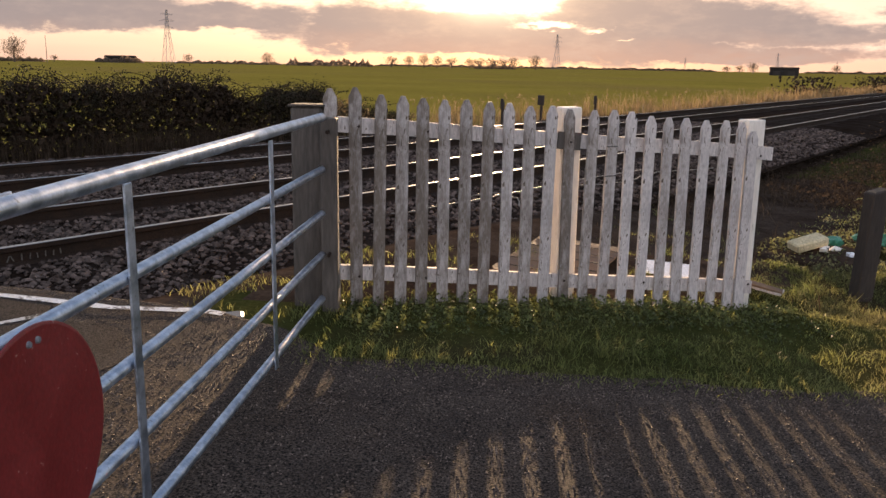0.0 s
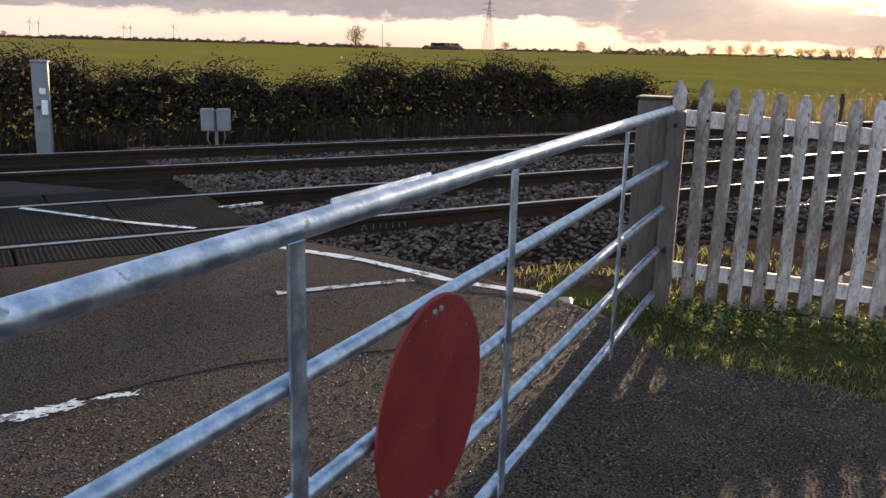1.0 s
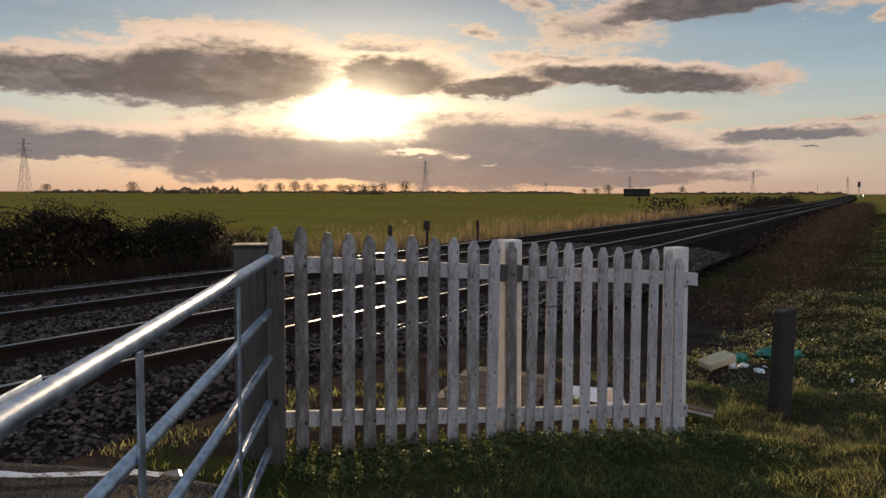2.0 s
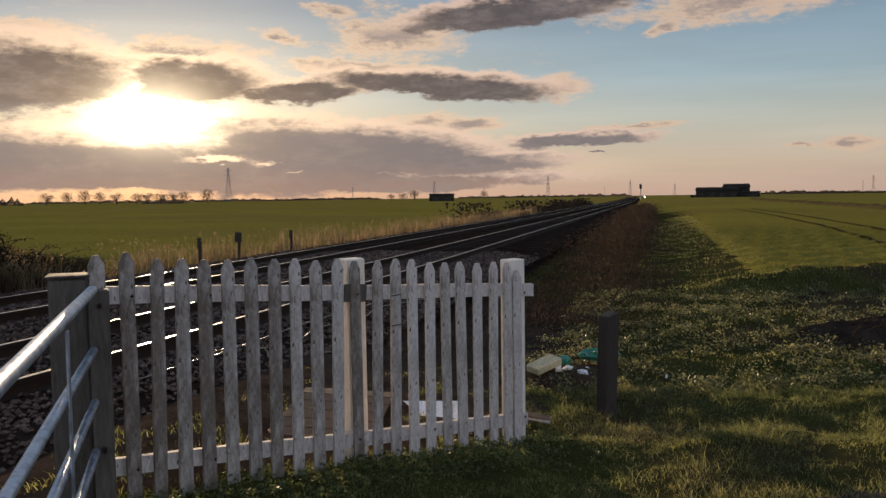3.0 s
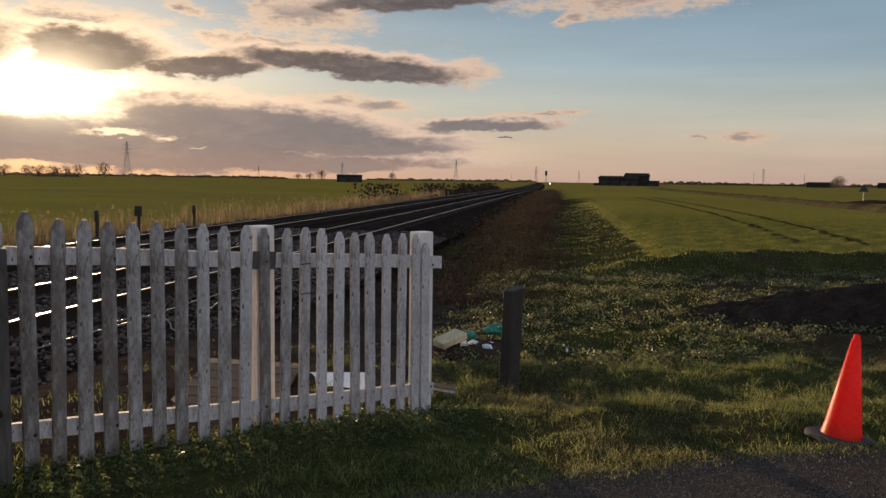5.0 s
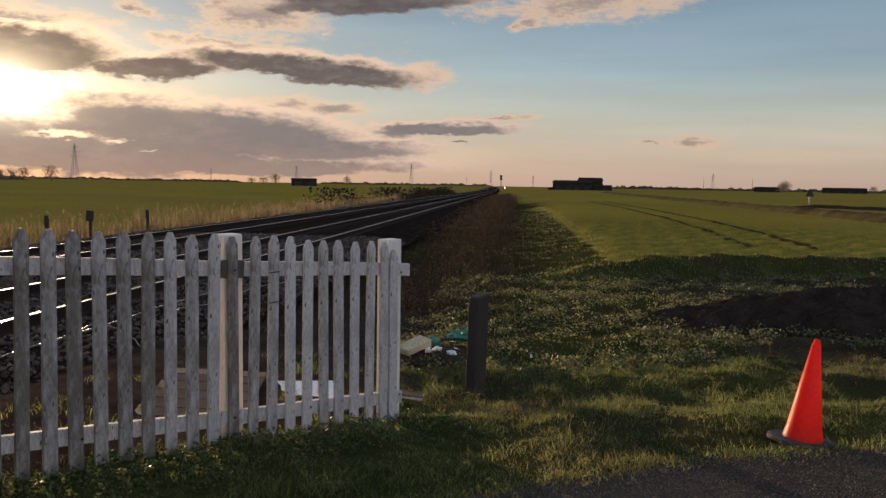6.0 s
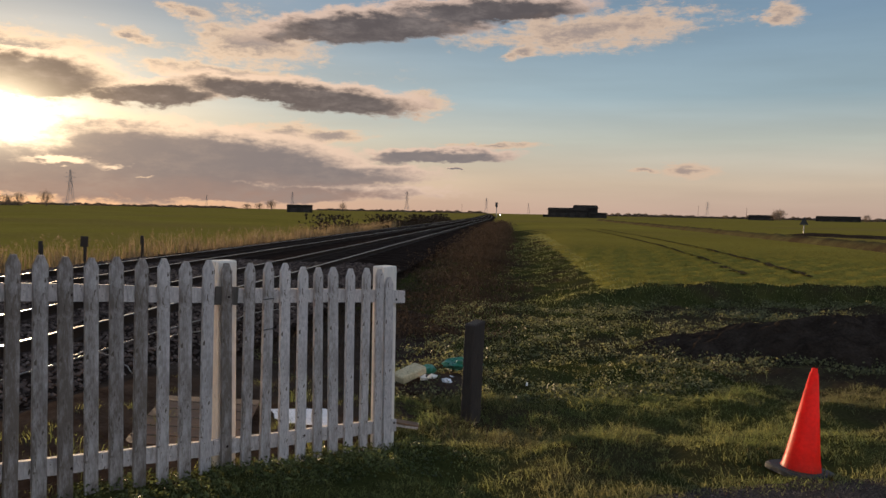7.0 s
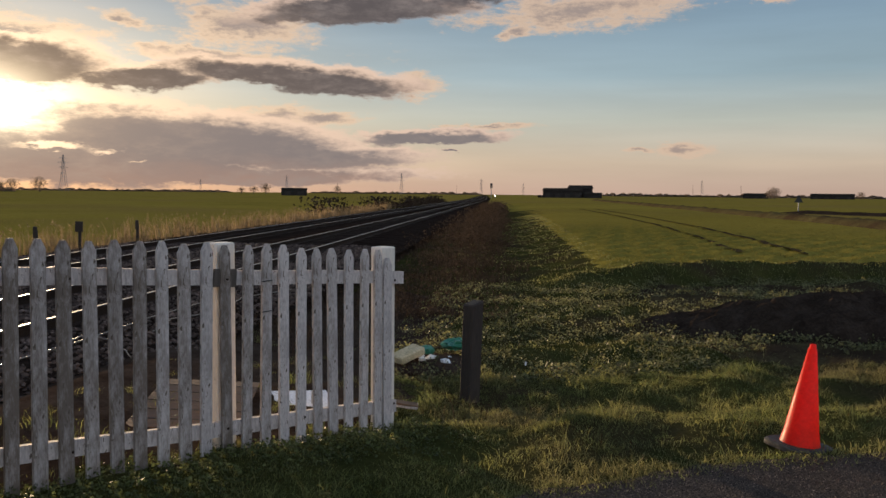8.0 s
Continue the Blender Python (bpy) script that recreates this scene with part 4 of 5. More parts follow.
def rubbish():
    r = lambda x, y, up=0.0: (x, y, gz(x, y) + up)
    single("foam_slab", box(0.36, 0.20, 0.09, pose(0, 0, 0, 0, 0, 0), 0.015), M_FOAM, "yellowed broken foam slab on the rubbish heap", "foam slab", at=pose(*r(2.96, 8.78, 0.16), 6, -14, 18))
    single("rubbish_bag", crumpled((0.20, 0.14, 0.13), 3, 0.6, 0.55, 3), M_GREENPLASTIC, "crumpled green plastic bag on the rubbish heap", "plastic bag", at=pose(*r(3.68, 8.95, 0.17)), smooth=False)
    single("plastic_bottle", crumpled((0.10, 0.09, 0.10), 5), M_GREENPLASTIC, "crushed dark green plastic bottle in grass", "bottle", at=pose(*r(3.28, 9.0, 0.18)))
    for i, (x, y, s) in enumerate(((3.2, 8.72, 0.07), (3.34, 8.62, 0.06), (3.08, 8.66, 0.05), (3.45, 8.75, 0.05), (3.16, 8.9, 0.06))):
        single("rubbish_scrap", crumpled((s, s * 0.8, s), 11 + i, 0.7, 0.5, 1), M_SHEET if i % 2 else M_WHITEPOST, "crumpled pale scrap of packaging on the heap", "rubbish", "scraps on the rubbish heap", at=pose(*r(x, y, 0.13)))
    single("litter_scrap", crumpled((0.016, 0.010, 0.03), 31, 1.0, 0.4, 1), M_SHEET, "small white paper scrap standing in grass", "litter", at=pose(*r(3.95, 7.9, 0.12)))
    single("low_bank", crumpled((0.75, 0.5, 0.15), 8, 1.0, 0.3, 4), M_SOIL, "low overgrown earth heap under the rubbish", "earth heap", at=pose(*r(3.2, 8.85, -0.02), 0, 0, 10), smooth=True)
    # the long dark mound of earth
    na, nb = 120, 60
    vs = []
    for jj in range(nb):
        for ii in range(na):
            p, q = -1.08 + 2.16 * ii / (na - 1), -1.15 + 2.3 * jj / (nb - 1)
            w = Vector((p * 5, q * 2, 0))
            k = max(0.0, 1 - (p * p + q * q) * (1 + 0.3 * noise.noise(w * 0.8)))
            f = noise.fractal(w * 1.6 + Vector((4, 1, 0)), 0.7, 2.1, 6)
            vs.append((p * 5.0, q * 1.25, -0.12 + 0.74 * k ** 0.32 * (1 + 0.20 * f) + 0.03 * noise.noise(w * 9) * (k > 0)))
    fs = [(jj * na + ii, jj * na + ii + 1, (jj + 1) * na + ii + 1, (jj + 1) * na + ii) for jj in range(nb - 1) for ii in range(na - 1)]
    single("earth_mound", (vs, fs), M_EARTH, "long dark mound of bare earth on rough grass", "earth mound", at=pose(12.0, 8.2, -0.50, 0, 0, -20.5), smooth=False)


rubbish()


def cables():
    rng = random.Random(9)
    paths = [[T(8.6, -4.9, 0.03), T(9.3, -5.0, 0.05), T(10.2, -4.8, 0.03), T(11.5, -4.9, 0.04), T(13, -4.6, 0.0)],
             [T(7.3, -4.5, 0.0), T(7.5, -4.75, 0.13), T(7.25, -4.95, 0.2), T(7.1, -5.15, 0.1), T(7.4, -5.3, 0.02)],
             [T(6.2, -5.4, 0.03), T(7.8, -5.3, 0.04), T(9.4, -5.35, 0.04), T(12.0, -5.2, 0.03)]]
    for p in paths:
        pts = []
        for a, b in zip(p[:-1], p[1:]):
            a, b = Vector(a), Vector(b)
            for k in range(6):
                q = a.lerp(b, k / 6)
                pts.append(q + Vector((rng.uniform(-1, 1), rng.uniform(-1, 1), rng.uniform(-0.3, 0.5))) * 0.02)
        pts.append(Vector(p[-1]))
        single("cable", tube(pts, 0.007, 6), M_CABLE, "loose dusty cable lying on the ballast shoulder", "cable", "loose cables", smooth=True)


cables()


def lineside_boxes():
    x, y, _ = T(0.95, -12.35)
    c = thing("equipment_post", "tall slim grey steel equipment post beside the far rail", "equipment post", pose(x, y, -0.05, 0, 1, 44))
    part("cabinet", box(0.20, 0.14, 1.24, bevel=0.012), M_GREYPAINT, c)
    part("lid", box(0.22, 0.16, 0.025, Matrix.Translation((0, 0, 1.238)), 0.004), M_GREYPAINT, c)
    part("label_plate", box(0.075, 0.006, 0.075, Matrix.Translation((0.025, -0.0725, 0.83)), 0.001), M_LABEL, c, "small white label")
    ph = part("handset_box", box(0.075, 0.05, 0.19, Matrix.Translation((0.045, -0.094, 0.56)), 0.006), M_LABEL, c, "white handset cover")
    part("latch", box(0.05, 0.03, 0.05, Matrix.Translation((-0.03, -0.084, 0.63)), 0.004), M_BLACK, c, "black latch")
    x, y, _ = T(3.3, -12.45)
    j = thing("junction_box", "pair of small grey track junction boxes on a stake", "junction box", pose(x, y, -0.05, 0, 0, 40))
    part("stake", box(0.05, 0.05, 0.55, bevel=0.004), M_GREYPAINT, j)
    for sx in (-0.115, 0.115):
        b = part("housing", box(0.20, 0.13, 0.33, Matrix.Translation((sx, -0.06, 0.27)), 0.014), M_GREYPAINT, j)
        part("cover_rim", box(0.205, 0.02, 0.03, Matrix.Translation((sx, -0.12, 0.56)), 0.004), M_GREYPAINT, b)
        part("conduit", tube([(sx, -0.06, 0.28), (sx * 1.1, -0.08, 0.15), (sx * 0.5, -0.03, -0.02)], 0.012, 7), M_CABLE, j, "pale flexible conduit", smooth=True)


lineside_boxes()


def chalk_marks():
    # unreadable chalk writing on the web of the near rail, as bars
    x, y, _ = T(2.75, RAILS[0] + 0.0)
    c = thing("chalk_marks", "faint pale chalk scrawl on the rusty rail side", "chalk marks", pose(x, y, RAIL_Z - 0.115, 0, 0, 90 - math.degrees(HEAD)))
    for i, (o, h, t) in enumerate(((0, 0.05, 25), (0.05, 0.05, -25), (0.11, 0.05, 0), (0.17, 0.045, 8), (0.23, 0.04, -6), (0.29, 0.045, 0), (0.35, 0.04, 5), (0.41, 0.045, -8))):
        part("stroke", box(0.008, 0.003, h, pose(o, -0.014, 0.0, 0, t, 0), 0), M_CHALK, c)


chalk_marks()


def stone_slab():
    bm = box(0.20, 0.13, 0.05, bevel=0.012)
    for v in bm.verts:
        v.co += Vector((noise.noise(v.co * 21), noise.noise(v.co * 17 + Vector((3, 0, 0))), 0)) * 0.02
    single("stone_slab", bm, M_CABLE, "broken pale concrete slab at the asphalt edge", "slab", at=pose(-1.66, 4.64, float(land(-1.66, 4.64)) - 0.042, 2, -3, 24))


stone_slab()


# ---------------------------------------------------------------- plants
def blades(x, y, z, height, width, lean, rng, mat, name, label, category, seg=2, bunch=None):
    """Thin bent blades as one mesh; each is two quads or a quad and a point."""
    n = len(x)
    a = rng.uniform(0, 2 * np.pi, n)
    b = rng.uniform(0, 2 * np.pi, n)
    wx, wy = np.cos(a) * width / 2, np.sin(a) * width / 2
    lx, ly = np.cos(b) * lean * height, np.sin(b) * lean * height
    p = np.zeros((n, 5, 3))
    for i, (t, w) in enumerate(((0, 1), (0, -1), (0.55, 0.8), (0.55, -0.8), (1, 0))):
        p[:, i, 0] = x + wx * w + lx * t * t
        p[:, i, 1] = y + wy * w + ly * t * t
        p[:, i, 2] = z + height * t * (1 - 0.25 * lean * t)
    f4 = np.array([(0, 1, 3, 2)])[None] + (np.arange(n) * 5)[:, None, None]
    f3 = np.array([(2, 3, 4)])[None] + (np.arange(n) * 5)[:, None, None]
    faces = f4.reshape(-1, 4).tolist() + f3.reshape(-1, 3).tolist()
    return single(name, (p.reshape(-1, 3), faces), mat, label, category, kind="stuff")


def leaves(c, size, rng, mat, name, label, category, tilt=1.0, parent=None):
    """Small folded leaves, four corners each, at places c."""
    n = len(c)
    d = rng.normal(size=(n, 3)) * np.array((1, 1, tilt))
    d /= np.linalg.norm(d, axis=1)[:, None]
    e = np.cross(d, rng.normal(size=(n, 3)))
    e /= np.linalg.norm(e, axis=1)[:, None]
    s = np.asarray(size)[:, None]
    q = np.stack([c - d * s, c + e * s * 0.6, c + d * s, c - e * s * 0.6], 1)
    f = np.arange(n * 4).reshape(-1, 4)
    if parent is not None:
        return part(name, (q.reshape(-1, 3), f), mat, parent, label)
    return single(name, (q.reshape(-1, 3), f), mat, label, category, kind="stuff")


def cast_uv(u, v):
    w = v + bend(u)
    return DIR[0] * u + NOR[0] * w, DIR[1] * u + NOR[1] * w


def near_grass():
    rng = np.random.default_rng(11)
    # tufts over the verge: dense by the fence, thinner further out
    nt = 11000
    tx = rng.uniform(-1.05, 9.5, nt)
    ty = 3.9 + rng.random(nt) ** 1.35 * 12.5
    tx = np.concatenate([tx, rng.uniform(1.9, 5.2, 1500)])
    ty = np.concatenate([ty, rng.uniform(5.6, 9.3, 1500)])
    nt = len(tx)
    u, v = uv_of(tx, ty)
    behind = ((ty - 4.997) * 0.9201 - (tx + 1.083) * 0.3917 > 0.12) & (v < -2.2)
    keep = (u > road_edge(v) + 0.02) & (v > -4.35) & ~(behind & (rng.random(nt) < 0.9))
    patch = np.sin(2.1 * tx + 1.3 * ty) * np.sin(1.7 * ty - 0.9 * tx + 0.5)
    keep &= rng.random(nt) < np.clip(0.75 + 0.5 * patch, 0.15, 1)
    keep &= np.hypot(tx - 4.20, ty - 4.46) > 0.36
    tx, ty = tx[keep], ty[keep]
    per = 46
    wide = np.repeat(rng.uniform(0.035, 0.095, len(tx)), per)
    ox, oy = rng.normal(size=len(tx) * per) * wide, rng.normal(size=len(tx) * per) * wide
    x, y = np.repeat(tx, per) + ox, np.repeat(ty, per) + oy
    big = rng.random(len(tx)) ** 2.2
    tall = np.repeat(0.028 + 0.095 * big * (1 + 1.0 * (np.sin(3.3 * tx) * np.sin(2.9 * ty) > 0.25)), per) * np.exp(-0.25 * (ox * ox + oy * oy) / wide ** 2)
    u, v = uv_of(x, y)
    ok = u > road_edge(v) - 0.04
    x, y, tall = x[ok], y[ok], tall[ok]
    h = tall * rng.uniform(0.5, 1.25, len(x))
    front = (y - 4.997) * 0.9201 - (x + 1.083) * 0.3917
    h = np.where((front < 0.0) & (front > -0.9) & (x < 2.2), h * 0.5 + 0.004, h)
    broken = (y + 0.25 * x > 9.4 + 0.5 * np.sin(1.3 * x)) & (x > 2)
    h = np.where(broken, h * 0.55, h)
    some = ~broken | (rng.random(len(x)) < 0.12)
    x, y, h = x[some], y[some], h[some]
    blades(x, y, land(x, y) - 0.01, h, rng.uniform(0.0024, 0.0058, len(x)), rng.uniform(0.3, 1.4, len(x)), rng, M_GRASS, "verge_grass", "lush uneven tufted grass on the verge by the fence", "grass")
    # a thin, short fringe on the road's edge
    n = 9000
    fv = rng.uniform(-3.2, 5, n)
    fu = road_edge(fv) + rng.normal(size=n) * 0.10
    x, y = cast_uv(fu, fv)
    blades(x, y, land(x, y), rng.uniform(0.02, 0.06, n), rng.uniform(0.004, 0.008, n), rng.uniform(0.3, 1, n), rng, M_GRASS, "edge_grass", "short thin grass creeping over the asphalt edge", "grass")
    # behind the gate: sparse tufts by the white line
    n = 2600
    fu, fv = rng.uniform(2.9, 5.2, n), rng.uniform(-4.6, -3.3, n)
    k = (fu > road_edge(fv) + 0.1) & (np.sin(5 * fu) * np.sin(6 * fv) > -0.1)
    x, y = cast_uv(fu[k], fv[k])
    blades(x, y, land(x, y) - 0.005, rng.uniform(0.03, 0.09, len(x)), rng.uniform(0.004, 0.008, len(x)), rng.uniform(0.3, 1, len(x)), rng, M_GRASS, "cess_grass", "sparse low grass between road and ballast", "grass")
    # broad weeds in front of the fence and over the rough ground
    n = 14000
    x = rng.uniform(2.5, 20, n)
    y = 7.5 + rng.random(n) ** 1.2 * 13
    u, v = uv_of(x, y)
    k = (v > -2.5) & (np.sin(1.4 * x + 0.5) * np.sin(1.9 * y) + 0.8 * np.sin(3.7 * x - 1.2 * y) * np.sin(4.4 * y + 0.9 * x) + 0.7 * rng.random(n) > 0.15) & (bank_of(x, y) < 0.3)
    x, y = x[k], y[k]
    per = 13
    wide = np.repeat(rng.uniform(0.03, 0.09, len(x)), per)
    up = np.repeat(rng.random(len(x)) ** 2 * 0.10, per)
    X, Y = np.repeat(x, per) + rng.normal(size=len(x) * per) * wide, np.repeat(y, per) + rng.normal(size=len(x) * per) * wide
    leaves(np.stack([X, Y, land(X, Y) + 0.01 + up + rng.uniform(0.0, 0.06, len(X))], -1), rng.uniform(0.008, 0.026, len(X)), rng, M_WEEDLEAF, "ground_weeds", "low broad-leaved weeds over rough ground", "weeds", 0.5)
    n = 750
    t = rng.uniform(0.0, 3.3, n)
    a = radians(FENCE_A)
    off = -rng.random(n) ** 1.3 * 0.75 + 0.05
    x, y = -1.083 + t * math.cos(a) - off * math.sin(a), 4.997 + t * math.sin(a) + off * math.cos(a)
    per = 10
    X, Y = np.repeat(x, per) + rng.normal(size=n * per) * 0.028, np.repeat(y, per) + rng.normal(size=n * per) * 0.028
    grown = np.repeat(0.02 + 0.06 * rng.random(n) ** 1.5 * (0.5 + 0.5 * (np.sin(5 * x) * np.sin(4 * y + 1) > -0.2)), per)
    leaves(np.stack([X, Y, land(X, Y) + 0.01 + grown * rng.random(n * per)], -1), rng.uniform(0.006, 0.016, n * per), rng, M_LEAFY, "fence_weeds", "leafy weeds along the foot of the fence", "weeds", 0.7)
    # green grass between the dead weeds and the field
    n = 18000
    fu, fv = 9 + rng.random(n) ** 1.5 * 60, rng.uniform(-2.7, 1.6, n)
    k = np.sin(1.9 * fu + fv) * np.sin(2.3 * fv + 0.6 * fu) > -0.5
    x, y = cast_uv(fu[k], fv[k])
    blades(x, y, land(x, y) - 0.01, rng.uniform(0.03, 0.09, len(x)), np.clip(0.006 + 0.0004 * fu[k], 0, 0.03), rng.uniform(0.3, 1.2, len(x)), rng, M_GRASS, "lineside_grass", "green grass strip between dead weeds and wheat field", "grass")
    # coarse grass on the low bank at the field's edge
    n = 16000
    t = rng.uniform(-9, 22, n)
    sgn = rng.normal(size=n) * 0.45 + 0.35
    x, y = 10.3 + t * 0.975 + sgn * 0.22, 14.9 - t * 0.22 + sgn * 0.975
    u, v = uv_of(x, y)
    k = (v > -0.5) & (rng.random(n) < 0.45 + 0.5 * np.sin(t * 1.3) ** 2)
    x, y = x[k], y[k]
    blades(x, y, land(x, y) - 0.02, rng.uniform(0.03, 0.12, len(x)), rng.uniform(0.006, 0.014, len(x)), rng.uniform(0.2, 1.0, len(x)), rng, M_GRASS, "bank_grass", "coarse tussocky grass on the low field bank", "grass")
    # low growth of the near part of the field
    n = 60000
    d = 16 + rng.random(n) ** 1.6 * 64
    az = np.radians(rng.uniform(26, 62, n))
    x, y = d * np.sin(az), d * np.cos(az)
    u, v = uv_of(x, y)
    k = (v > 1.2) & (bank_of(x, y) > 0.9)
    x, y = x[k], y[k]
    blades(x, y, land(x, y) - 0.01, rng.uniform(0.025, 0.06, len(x)), rng.uniform(0.010, 0.024, len(x)), rng.uniform(0.2, 0.8, len(x)), rng, M_SHOOT, "wheat_shoots", "short green wheat shoots at the field edge", "crop")


near_grass()


def weeds_along_line():
    rng = np.random.default_rng(21)
    # dead brown weeds between the ballast and the field
    n = 42000
    u = 6.5 + rng.random(n) ** 1.8 * 150
    v = -4.3 + rng.random(n) * 3.9 + 0.5 * np.sin(u * 0.35)
    k = (v < -0.9 - 0.4 * np.sin(u * 0.5)) & ((u > 13) | ((v < -3.2) & (u > 9.5)) | (rng.random(n) < 0.04))
    u, v = u[k], v[k]
    x, y = cast_uv(u, v)
    clump = 0.35 + 0.65 * (np.sin(u * 0.9 + 1.3 * v) * np.sin(u * 0.37 + 2) > 0.0)
    blades(x, y, land(x, y) - 0.02, rng.uniform(0.2, 0.8, len(x)) * clump * (0.55 + 1.1 * ss(u, 16, 34) * np.exp(-((v + 2.2) / 0.9) ** 2)) * rng.uniform(0.4, 1.1, len(x)), np.clip(0.005 + 0.00035 * u, 0, 0.04), rng.uniform(0.2, 1.2, len(x)), rng, M_BROWNWEED, "dead_weeds", "dead brown weeds and docks beside the track", "weeds")
    n = 34000
    u = 12.5 + rng.random(n) ** 1.6 * 115
    v = -2.7 + rng.normal(size=n) * 0.8 + 0.3 * np.sin(0.6 * u)
    k = (v < -0.3) & (v > -4.6)
    u, v = u[k], v[k]
    x, y = cast_uv(u, v)
    s = np.clip(0.012 + 0.0005 * u, 0, 0.06) * rng.uniform(0.6, 1.4, len(u))
    leaves(np.stack([x, y, land(x, y) + rng.uniform(0.02, 0.60, len(x)) ** 1.3 * (0.6 + 1.3 * ss(u, 15, 32)) * (0.75 + 0.35 * np.sin(0.9 * u) * np.sin(1.7 * v + 0.4 * u))], -1), s, rng, M_BROWNWEED, "dead_leaves", "brown withered leaves on lineside weeds", "weeds")
    # pale reeds beyond the far track
    n = 8500
    u = 13 + rng.random(n) ** 1.6 * 75
    v = -13.6 + rng.normal(size=n) * 0.35
    k = np.sin(u * 2.3 + 0.5) * np.sin(u * 0.83 + 1) + 1.1 * rng.random(n) > 0.25
    u, v = u[k], v[k]
    n = len(u)
    x, y = cast_uv(u, v)
    hh = rng.uniform(0.25, 0.92, n) * (0.55 + 0.45 * (np.sin(u * 1.1) * np.sin(u * 0.43 + 1) > -0.2))
    blades(x, y, land(x, y) - 0.02, hh, np.clip(0.006 + 0.0004 * u, 0, 0.04), rng.uniform(0.05, 0.45, n), rng, M_DRY, "reeds", "pale dry reeds and grass along the far side of the line", "reeds")
    tall = rng.random(n) < 0.16
    per = 7
    X, Y = np.repeat(x[tall], per), np.repeat(y[tall], per)
    Z = np.repeat(land(x[tall], y[tall]) + hh[tall] * 0.95, per) + rng.normal(size=len(X)) * 0.05
    X, Y = X + rng.normal(size=len(X)) * 0.025, Y + rng.normal(size=len(X)) * 0.025
    leaves(np.stack([X, Y, Z], -1), rng.uniform(0.012, 0.032, len(X)), rng, M_DRY, "reed_plumes", "feathery pale seed heads catching the low sun", "reeds")


weeds_along_line()


def hedge():
    rng = np.random.default_rng(31)
    crest = lambda u: 1.07 + 0.12 * np.sin(u * 0.8 + 1) + 0.11 * np.sin(u * 2.1) + 0.08 * np.sin(u * 4.7 + 2) + 0.05 * np.sin(u * 9.1)
    h = thing("bramble_hedge", "dark unruly bramble hedge with arching shoots and dry stalks below", "hedge")
    n = 115000
    u = rng.uniform(-11, 16, n)
    end = 1 - ss(u, 12.5, 16.0) * 0.75
    top = crest(u) * end
    t = rng.random(n) ** 0.6
    v = -13.9 + rng.normal(size=n) * 0.36 * (1.15 - 0.5 * t) + 0.2 * np.sin(u * 1.7)
    x, y = cast_uv(u, v)
    z = -0.2 + (top + 0.2) * t * (1 + 0.075 * rng.normal(size=n))
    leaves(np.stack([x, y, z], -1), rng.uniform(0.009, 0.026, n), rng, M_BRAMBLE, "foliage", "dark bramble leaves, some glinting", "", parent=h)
    n = 30000
    u = rng.uniform(-11, 15.5, n)
    x, y = cast_uv(u, -14.0 + rng.normal(size=n) * 0.14)
    top = crest(u) * (1 - ss(u, 12.5, 16.0) * 0.75)
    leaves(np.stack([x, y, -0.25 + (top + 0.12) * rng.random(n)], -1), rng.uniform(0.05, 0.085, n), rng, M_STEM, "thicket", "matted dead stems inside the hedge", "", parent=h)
    arcs = []
    r = random.Random(5)
    tips = []
    for i in range(460):
        uu = r.uniform(-10.5, 14.5)
        v0 = -13.9 + r.uniform(-0.5, 0.5)
        base = Vector(T(uu, v0, float(crest(uu)) * (1 - 0.75 * float(ss(uu, 12.5, 16))) - 0.25))
        l, hgt = r.uniform(0.2, 1.0), r.uniform(0.2, 0.62) * r.uniform(0.5, 1.0)
        a = r.uniform(0, 6.28)
        pts = [base + Vector((math.cos(a) * l * k / 5, math.sin(a) * l * k / 5, hgt * (k / 5) * (2 - 1.25 * k / 5))) for k in range(6)]
        arcs.append(tube(pts, 0.006, 4, [0.010 - 0.0014 * k for k in range(6)], False))
        for k in range(2, 6):
            for _ in range(5):
                tips.append(pts[k] + Vector((r.gauss(0, 0.05), r.gauss(0, 0.05), r.gauss(0, 0.035))))
    part("bramble_growth", joined(arcs), M_STEM, h, "thin arching bramble shoots")
    tips = np.array([tuple(p) for p in tips])
    leaves(tips, rng.uniform(0.010, 0.026, len(tips)), rng, M_BRAMBLE, "shoot_leaves", "sparse leaves on the arching shoots", "", parent=h)
    n = 16000
    u, v = rng.uniform(-11, 15.5, n), -13.25 + rng.normal(size=n) * 0.16
    x, y = cast_uv(u, v)
    st = blades(x, y, land(x, y) - 0.02, rng.uniform(0.15, 0.6, n), rng.uniform(0.005, 0.010, n), rng.uniform(0.02, 0.3, n), rng, M_BROWNWEED, "dry_stalks", "upright dead grass stalks at the hedge foot", "dry grass")
    # scrub further along the same side
    n = 9000
    u = 62 + rng.random(n) * 120
    lump = (np.sin(u * 0.12) * np.sin(u * 0.31 + 1) + 0.4).clip(0.12, 1)
    x, y = cast_uv(u, -15.3 + rng.normal(size=n) * 0.9)
    leaves(np.stack([x, y, -0.3 + 1.5 * lump * rng.random(n)], -1), rng.uniform(0.08, 0.2, n), rng, M_STEM, "lineside_scrub", "dark low scrub beyond the far track", "scrub")


hedge()


# ---------------------------------------------------------------- the distance
def polar(az, d, z=-0.5):
    return (d * math.sin(radians(az)), d * math.cos(radians(az)), z)


